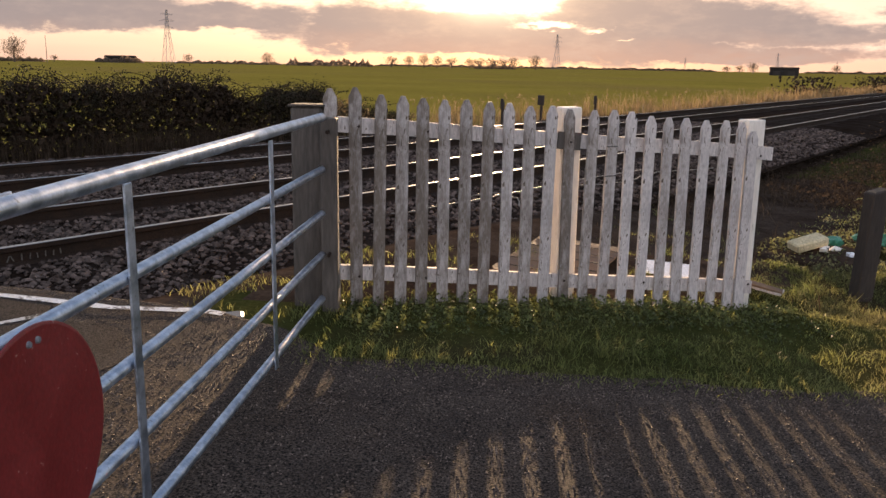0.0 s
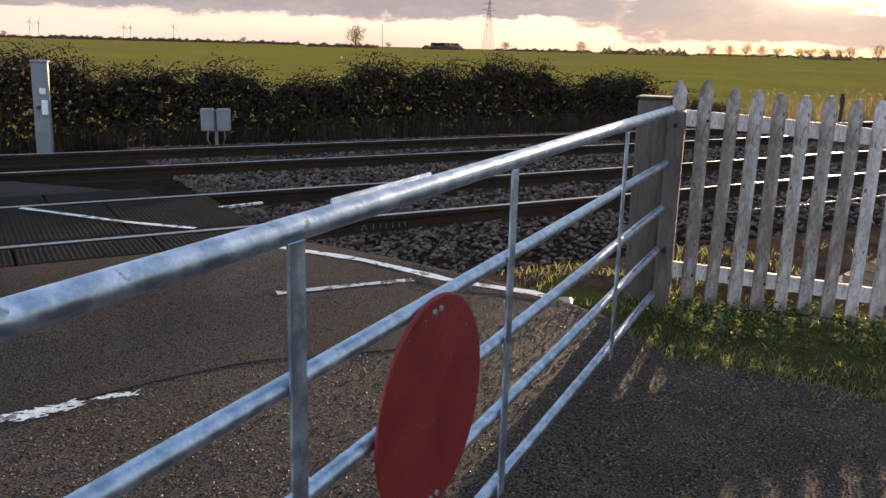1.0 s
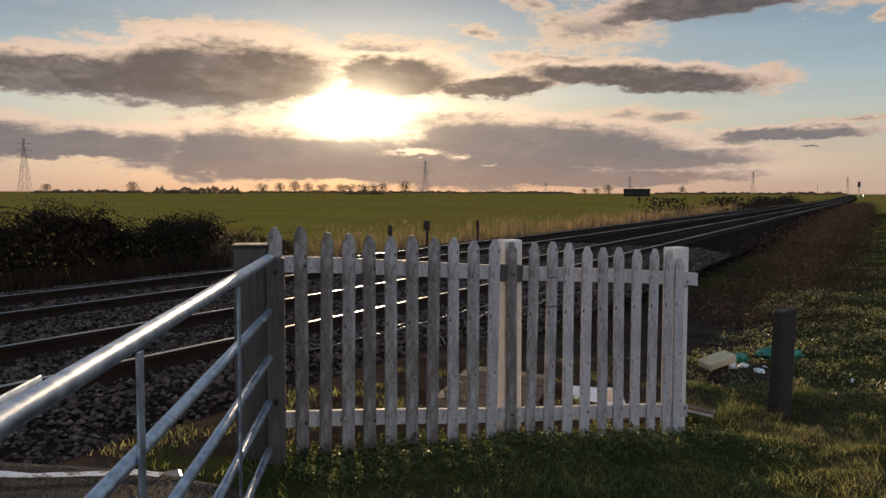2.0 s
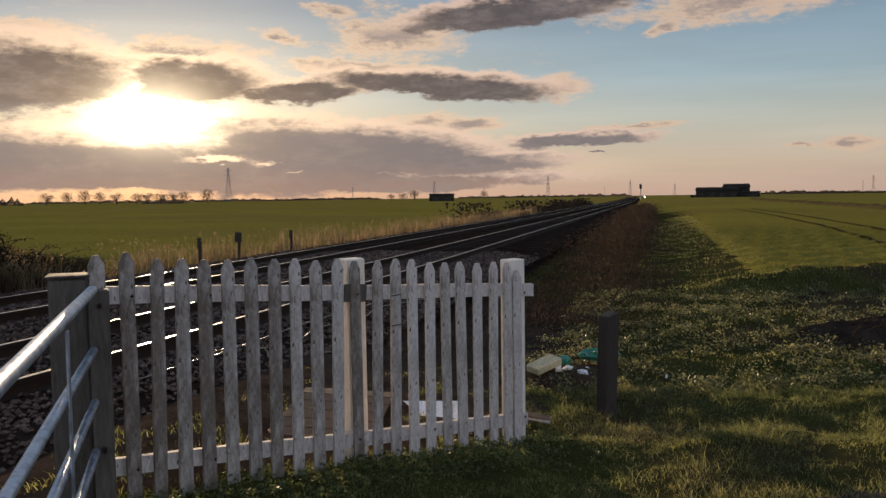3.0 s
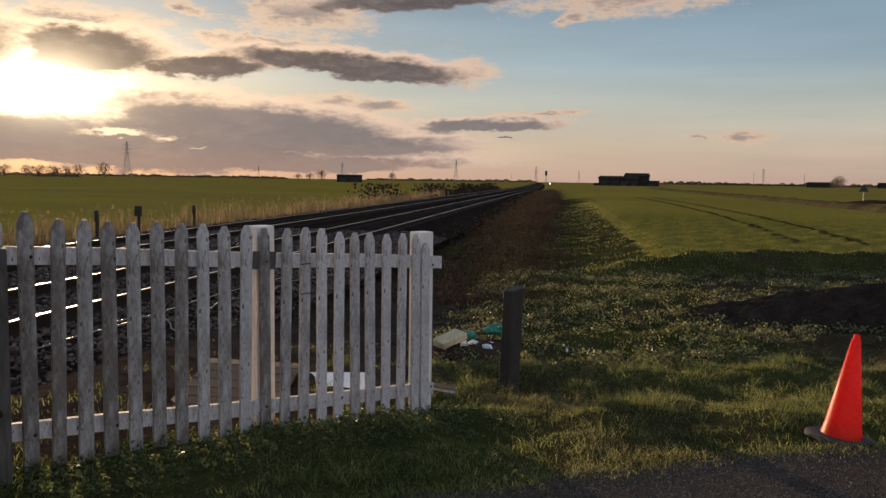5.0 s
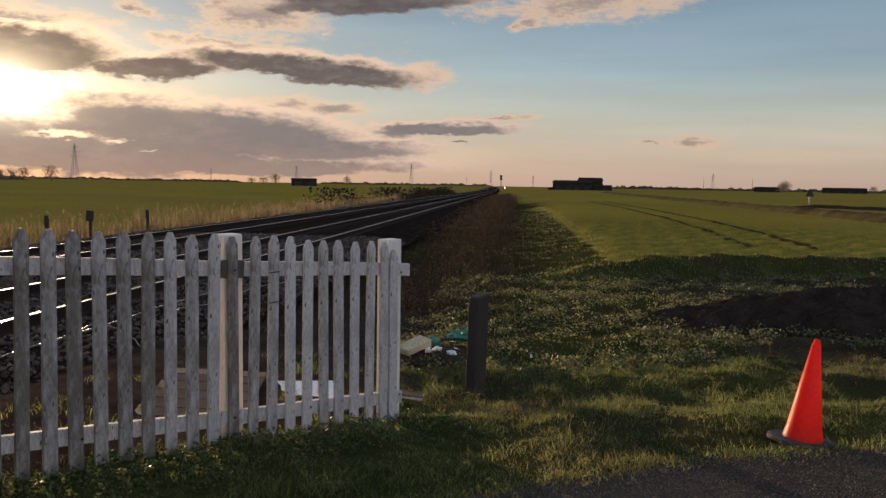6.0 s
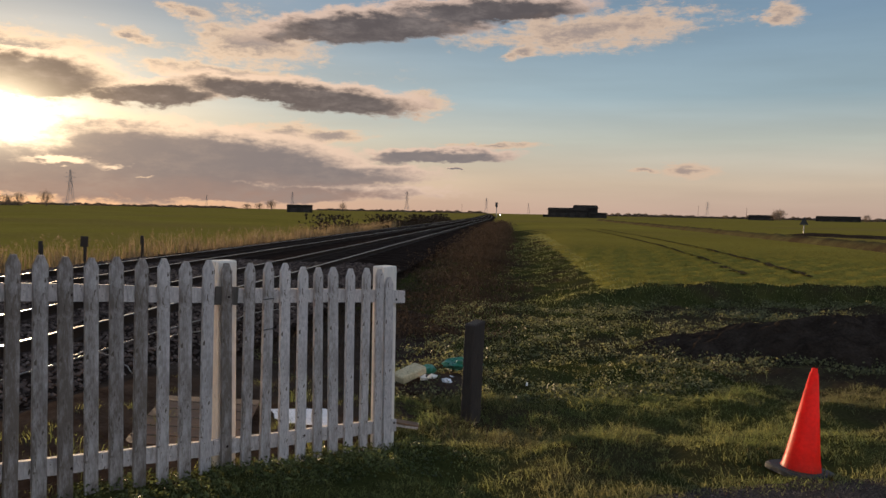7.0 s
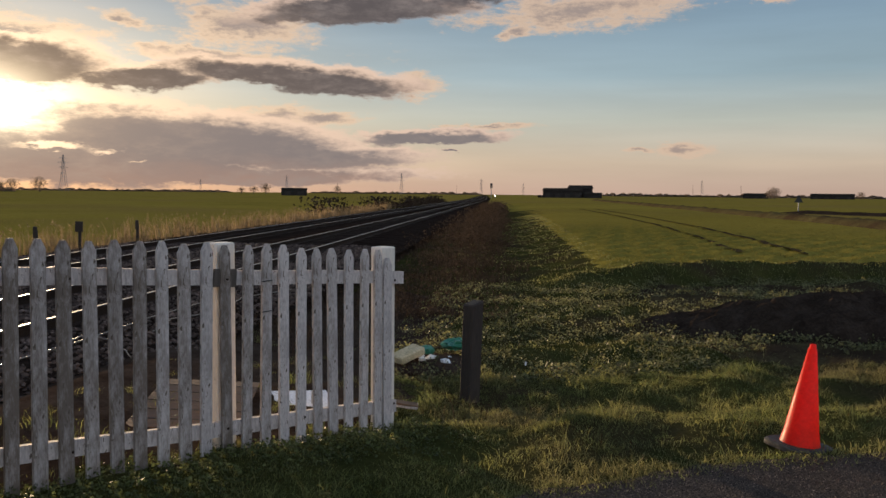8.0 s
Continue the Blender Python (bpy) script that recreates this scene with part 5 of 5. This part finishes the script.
def bare_tree(seed, height, spread):
    """A winter tree: trunk, limbs and a ragged crown of twig clumps."""
    r = random.Random(seed)
    rods, ends = [], []

    def grow(p, d, l, rad, depth):
        q = p + d * l
        mid = p + d * l * 0.5 + Vector((r.gauss(0, 1), r.gauss(0, 1), 0)) * l * 0.05
        rods.append(tube([p, mid, q], rad, 5, [rad, rad * 0.8, rad * 0.6], False))
        if depth < 4:
            ends.append(mid)
        if depth == 0:
            ends.append(q)
            return
        for _ in range(r.choice((2, 3, 3))):
            nd = (d + Vector((r.gauss(0, 0.6) * spread, r.gauss(0, 0.6) * spread, r.uniform(-0.15, 0.4)))).normalized()
            grow(q, nd, l * r.uniform(0.6, 0.85), rad * 0.55, depth - 1)
        if depth > 1:
            ends.append(q)

    grow(Vector((0, 0, -0.5)), Vector((0, 0, 1)), height * 0.15, height * 0.022, 4)
    top = max(e.z for e in ends)
    k = height / top
    rods = joined(rods)
    rods = ([(x * k, y * k, z * k) for x, y, z in rods[0]], rods[1])
    return rods, np.array([tuple(e * k) for e in ends])


def make_tree(seed, height, spread, at, label, dense=10):
    rng = np.random.default_rng(seed)
    rods, ends = bare_tree(seed, height, spread)
    t = thing("tree", label, "tree", at, "far trees")
    part("trunk", rods, M_BARK, t)
    n = dense * 110
    d = rng.normal(size=(n, 3))
    d /= np.linalg.norm(d, axis=1)[:, None]
    wave = 1 + 0.22 * np.sin(d[:, 0] * 5 + seed) * np.sin(d[:, 1] * 4 + 2 * seed) + 0.15 * np.sin(d[:, 2] * 7 + d[:, 0] * 6 + seed)
    q = (rng.random(n) ** 0.42 * wave)[:, None]
    c = np.array((0, 0, 0.54)) * height + d * q * np.array((0.40 * spread, 0.40 * spread, 0.45)) * height
    c[:, 2] = np.maximum(c[:, 2], 0.04 * height)
    leaves(c, rng.uniform(0.010, 0.024, len(c)) * height, rng, M_TWIG, "crown", "", "", parent=t)
    return t


LAB = "bare winter tree on the far field edge"
t_a = make_tree(1, 16, 1.0, pose(*polar(-33.7, 590)), "broad bare winter tree standing alone on the horizon", 22)
t_b = make_tree(2, 14, 1.2, pose(*polar(-0.7, 800)), LAB, 22)
t_c = make_tree(3, 11, 1.6, pose(*polar(-10.4, 800)), LAB, 22)
rt = random.Random(8)


def put_tree(src, az, d, s):
    c = copy_thing(src, pose(*polar(az, d), 0, 0, rt.uniform(0, 360)) @ Matrix.Diagonal((s * rt.uniform(0.9, 1.2), s * rt.uniform(0.9, 1.2), s, 1)))
    c["label"] = LAB
    return c


for az, d, s in ((-9.2, 850, 0.9), (-8.2, 830, 1.0), (-7.3, 850, 0.9), (-6.3, 820, 1.0), (-5.1, 860, 0.8), (-4.4, 840, 1.0), (-3.6, 840, 1.0), (-2.9, 850, 0.95), (-2.2, 850, 0.9), (-18.6, 800, 0.85), (-23.6, 850, 0.7), (12.4, 1000, 0.8), (13.2, 1000, 0.9),
                 (11.6, 1000, 0.7), (18.0, 1200, 0.9), (47.0, 900, 0.9), (46.8, 860, 0.7), (52.0, 900, 0.6), (-31.5, 900, 0.6), (-55, 1400, 0.8), (-41, 1500, 0.9)):
    put_tree(rt.choice((t_b, t_c)), az, d, s)


def far_wood(az0, az1, d, h, seed, label):
    """A long low wood: stems and thousands of twig clumps with an uneven top."""
    rng = np.random.default_rng(seed)
    n = int((az1 - az0) * (1500 if d < 1200 else 1300))
    az = np.radians(rng.uniform(az0, az1, n))
    knots = np.radians(np.arange(az0 - 0.5, az1 + 0.5, 0.16))
    top = h * np.interp(az, knots, 0.35 + 0.65 * rng.random(len(knots)) ** 1.3) * np.interp(az, np.radians([az0, az0 + 0.4, az1 - 0.4, az1]), [0.3, 1, 1, 0.3])
    dd = d + rng.normal(size=n) * 8
    c = np.stack([dd * np.sin(az), dd * np.cos(az), -0.5 + np.abs(top) * rng.random(n) ** 0.7], -1)
    single("far_wood", (lambda q: q)(leaf_clumps(c, rng.uniform(0.3, 0.7, n) * (1 if d < 1200 else 2.0), rng)), M_TWIG, label, "wood", kind="stuff")


def leaf_clumps(c, size, rng):
    n = len(c)
    d = rng.normal(size=(n, 3))
    d /= np.linalg.norm(d, axis=1)[:, None]
    e = np.cross(d, rng.normal(size=(n, 3)))
    e /= np.linalg.norm(e, axis=1)[:, None]
    s = size[:, None]
    q = np.stack([c - d * s, c + e * s * 0.7, c + d * s, c - e * s * 0.7], 1)
    return q.reshape(-1, 3), np.arange(n * 4).reshape(-1, 4)


for a0, a1, d, h, sd in ((-29.2, -26.3, 900, 8, 1), (-17.4, -11.6, 900, 9, 2), (-24.5, -17.6, 1100, 5, 3), (-4.8, -2.0, 880, 6, 4), (-37, -32, 800, 4.5, 5), (-60, -37, 1800, 9, 6), (-11.5, 11, 2300, 8, 7), (16.2, 28, 2300, 8, 8), (36, 62, 2000, 9, 9)):
    far_wood(a0, a1, d, h, sd, "low dark leafless wood along the horizon")


def barn(az, d, w, depth, h, label, flat=False, doors=2):
    b = thing("barn", label, "farm building", pose(*polar(az, d), 0, 0, -az), "far farm buildings")
    r = 0.6 if flat else h * 0.3
    part("wall", box(w, depth, h, bevel=0.05), M_CLAD, b)
    out = [(-w / 2 - 0.4, h + 0.02), (w / 2 + 0.4, h + 0.02), (w / 2 + 0.4, h + 0.2), (w / 2 - 0.4, h + r), (-w / 2 + 0.4, h + r), (-w / 2 - 0.4, h + 0.2)]
    part("roof", plate(out, -depth / 2 - 0.4, depth / 2 + 0.4), M_ROOF, b)
    for i in range(doors):
        x = -w / 2 + (i + 0.5) * w / doors
        part("door", box(min(4, w / doors * 0.5), 0.12, h * 0.62, Matrix.Translation((x, -depth / 2 - 0.06, 0)), 0.02), M_ROOF, b)
        wn = part("window", box(1.2, 0.1, 0.9, Matrix.Translation((x + w / doors * 0.35, -depth / 2 - 0.05, h * 0.5)), 0.02), M_ROOF, b)
        part("pane", box(1.0, 0.04, 0.7, Matrix.Translation((x + w / doors * 0.35, -depth / 2 - 0.12, h * 0.5 + 0.1)), 0.01), M_GLASS, wn)
    return b


barn(15.05, 520, 15.5, 9, 4.2, "dark flat-roofed field barn far across the wheat", True, 2)
barn(33.4, 480, 22, 14, 4.6, "long dark farm shed with low roof", False, 4)
barn(34.6, 490, 14, 10, 6.0, "taller dark farm barn behind the long shed", False, 2)
barn(35.5, 475, 9, 8, 3.0, "small dark lean-to beside the farm sheds", True, 1)
barn(32.2, 485, 8, 7, 1.4, "low dark farm wall building", True, 1)
barn(45.9, 900, 24, 10, 4.5, "low far dark shed on the horizon", False, 3)
barn(50.4, 1000, 44, 12, 5.0, "long low far farm building on the horizon", False, 4)
barn(-27.7, 920, 30, 12, 5.5, "far dark building among trees on the horizon", False, 3)


def pylon(az, d, h):
    p = thing("pylon", "tall grey steel lattice electricity pylon on the horizon", "pylon", pose(*polar(az, d), 0, 0, -az + 25), "pylons")
    half = lambda z: h * (0.085 * (1 - z / h) ** 1.3 + 0.012)
    zs = [h * f for f in (0, 0.16, 0.31, 0.44, 0.55, 0.64, 0.72, 0.80, 0.88, 0.95, 1.0)]
    w = h * 0.0035
    for sx in (-1, 1):
        for sy in (-1, 1):
            part("leg", tube([(sx * half(z), sy * half(z), z) for z in zs], w, 4), M_STEELGREY, p)
    br = []
    for z0, z1 in zip(zs[:-1], zs[1:]):
        a, b = half(z0), half(z1)
        for s in (-1, 1):
            br += [tube([(-a, s * a, z0), (b, s * b, z1)], w * 0.6, 3), tube([(a, s * a, z0), (-b, s * b, z1)], w * 0.6, 3), tube([(s * a, -a, z0), (s * b, b, z1)], w * 0.6, 3), tube([(s * a, a, z0), (s * b, -b, z1)], w * 0.6, 3)]
    part("lattice", joined(br), M_STEELGREY, p)
    for z, l in ((0.66, 0.13), (0.79, 0.16), (0.91, 0.12)):
        for s in (-1, 1):
            part("crossarm", joined([tube([(0, 0, h * z), (s * h * l, 0, h * z)], w * 0.8, 4), tube([(0, 0, h * (z + 0.035)), (s * h * l, 0, h * z)], w * 0.6, 4)]), M_STEELGREY, p)
    return p


for az, d, h in ((-24.8, 800, 47), (0.7, 1150, 46), (14.6, 2100, 44), (22.4, 1650, 42), (27.9, 2300, 44), (30.8, 3200, 44), (9.0, 3000, 44), (42.6, 2300, 44)):
    pylon(az, d, h)


def turbine(az, d, h):
    t = thing("wind_turbine", "thin pale wind turbine far off on the horizon", "wind turbine", pose(*polar(az, d), 0, 0, -az), "wind turbines")
    part("mast", tube([(0, 0, 0), (0, 0, h)], 1.2, 8, [1.3, 0.8]), M_STEELGREY, t)
    part("nacelle", box(1.8, 4, 1.8, Matrix.Translation((0, 0, h)), 0.2), M_STEELGREY, t)
    for k in range(3):
        a = radians(20 + 120 * k)
        part("blade", tube([(0, -2.2, h + 0.9), (math.sin(a) * h * 0.45, -2.2, h + 0.9 + math.cos(a) * h * 0.45)], 0.6, 4, [0.7, 0.2]), M_STEELGREY, t)


for az, d, h in ((-53.6, 2600, 42), (-53.1, 2700, 42), (-48.3, 2600, 36), (-47.9, 2800, 38), (-45.3, 2500, 40)):
    turbine(az, d, h)


def mast(az, d, h, label="slim dark pole on the horizon"):
    m_ = thing("telegraph_pole", label, "pole", pose(*polar(az, d)), "far poles")
    part("shaft", tube([(0, 0, 0), (0, 0, h)], 0.16, 7, [0.2, 0.12]), M_DARKWOOD, m_)
    part("crossarm", box(1.6, 0.12, 0.12, Matrix.Translation((0, 0, h * 0.93)), 0.01), M_DARKWOOD, m_)


for az, d, h in ((-31.9, 560, 16), (26.2, 1200, 14), (42.0, 900, 14), (45.0, 800, 12), (18.0, 900, 13)):
    mast(az, d, h)


def signal():
    x, y, _ = polar(28.5, 330)
    s = thing("railway_signal", "railway colour light signal on a tall post beside the track", "railway signal", pose(x, y, -0.4, 0, 0, -29))
    part("post", tube([(0, 0, 0), (0, 0, 5.2)], 0.1, 8), M_STEELGREY, s)
    head = part("head", box(0.9, 0.3, 1.9, Matrix.Translation((0, 0, 4.4)), 0.05), M_BLACK, s, "black signal head")
    for k in range(3):
        part("lens", lathe([(0.0, 0.02), (0.11, 0.0)], 12), M_GLASS, head, at=pose(0, -0.16, 4.8 + 0.5 * k, 90, 0, 0))
    part("ladder", joined([tube([(sx, 0.3, 0), (sx, 0.2, 4.6)], 0.03, 4) for sx in (-0.2, 0.2)] + [tube([(-0.2, 0.28, z), (0.2, 0.28, z)], 0.02, 4) for z in np.arange(0.4, 4.5, 0.4)]), M_STEELGREY, s)


signal()


def markers():
    for u, v, h, w in ((22.0, -13.2, 0.86, 0.15), (19.8, -13.2, 0.80, 0.07), (25.7, -13.2, 0.78, 0.07)):
        x, y, _ = T(u, v)
        p = thing("marker_post", "short dark lineside marker post among reeds", "marker post", pose(x, y, -0.25, 0, 2, -30), "lineside markers")
        part("stake", box(0.07, 0.07, h - 0.02, bevel=0.006), M_DARKWOOD, p)
        part("plate", box(w * 1.5, 0.03, 0.30, Matrix.Translation((0, -0.052, h - 0.22)), 0.004), M_DARKWOOD, p)
    x, y, z = polar(48.1, 95)
    s = thing("road_sign", "small triangular road sign on a post across the field", "road sign", pose(x, y, -0.45, 0, 0, -48))
    part("post", tube([(0, 0, 0), (0, 0, 2.3)], 0.05, 8), M_STEELGREY, s)
    part("triangle", plate([(-0.45, 1.5), (0.45, 1.5), (0, 2.3)], -0.08, -0.05), M_BLACK, s, "dark back of the triangular plate")


markers()


def ridge(name, a, b, half, height, mat, label, seed):
    """A long low bank of earth from a to b."""
    a, b = Vector(a), Vector(b)
    d = (b - a).normalized()
    nrm = Vector((d.y, -d.x))
    n = int((b - a).length / 0.8)
    vs, m_ = [], 7
    for i in range(n + 1):
        c = a.lerp(b, i / n)
        for j in range(m_):
            q = -1 + 2 * j / (m_ - 1)
            p = c + nrm * (q * half + 0.3 * noise.noise(Vector((i * 0.13, seed, 0))))
            k = (1 - q * q) * min(1, i / 6, (n - i) / 6)
            vs.append((p.x, p.y, gz(p.x, p.y) - 0.06 + height * k * (1 + 0.35 * noise.noise(Vector((i * 0.31, j * 0.7, seed))))))
    fs = [(i * m_ + j, i * m_ + j + 1, (i + 1) * m_ + j + 1, (i + 1) * m_ + j) for i in range(n) for j in range(m_ - 1)]
    single(name, (vs, fs), mat, label, "field bank", kind="structure", smooth=True)


ridge("ditch_bank", (31, 17), (150, 211), 1.0, 0.46, M_DITCH, "low brown bank of a ditch through the wheat", 3.0)
ridge("soil_bank", (65.5, 62), (62, 22), 1.2, 0.36, M_EARTH, "low dark bank of turned soil beyond the ditch", 7.0)


def ground_signal():
    x, y, _ = polar(28.76, 325)
    s = thing("ground_signal", "small lit signal lamp low beside the track", "railway signal", pose(x, y, -0.3, 0, 0, -29))
    part("stand", tube([(0, 0, 0), (0, 0, 0.9)], 0.08, 8), M_STEELGREY, s)
    h = part("housing", box(0.9, 0.4, 0.8, Matrix.Translation((0, 0, 0.9)), 0.05), M_BLACK, s)
    part("lens", lathe([(0.0, 0.05), (0.15, 0.04), (0.20, 0.0)], 14), M_LAMP, h, "glowing white lens", at=pose(0, -0.21, 1.3, 90, 0, 0))


ground_signal()


def wheel_tracks():
    for k, off in enumerate((0.0, 1.9)):
        pts = []
        for d, az in ((24, 43.5), (32, 41.5), (45, 39.0), (65, 36.5), (100, 34.0)):
            x, y, _ = polar(az, d)
            pts.append((x + off * 0.75, y - off * 0.5))
        vs = []
        for i in range(len(pts) - 1):
            for j in range(8):
                t = j / 8
                a, b = Vector(pts[i]), Vector(pts[i + 1])
                p = a.lerp(b, t)
                n_ = (b - a).normalized()
                for sgn in (-1, 1):
                    q = p + Vector((-n_.y, n_.x)) * sgn * 0.10
                    vs.append((q.x, q.y, gz(q.x, q.y) + 0.03))
        single("wheel_track", (vs, [(2 * i, 2 * i + 1, 2 * i + 3, 2 * i + 2) for i in range(len(vs) // 2 - 1)]), M_ROUGH, "dark tractor wheel rut through the green wheat", "wheel rut", "wheel ruts", kind="structure")


wheel_tracks()
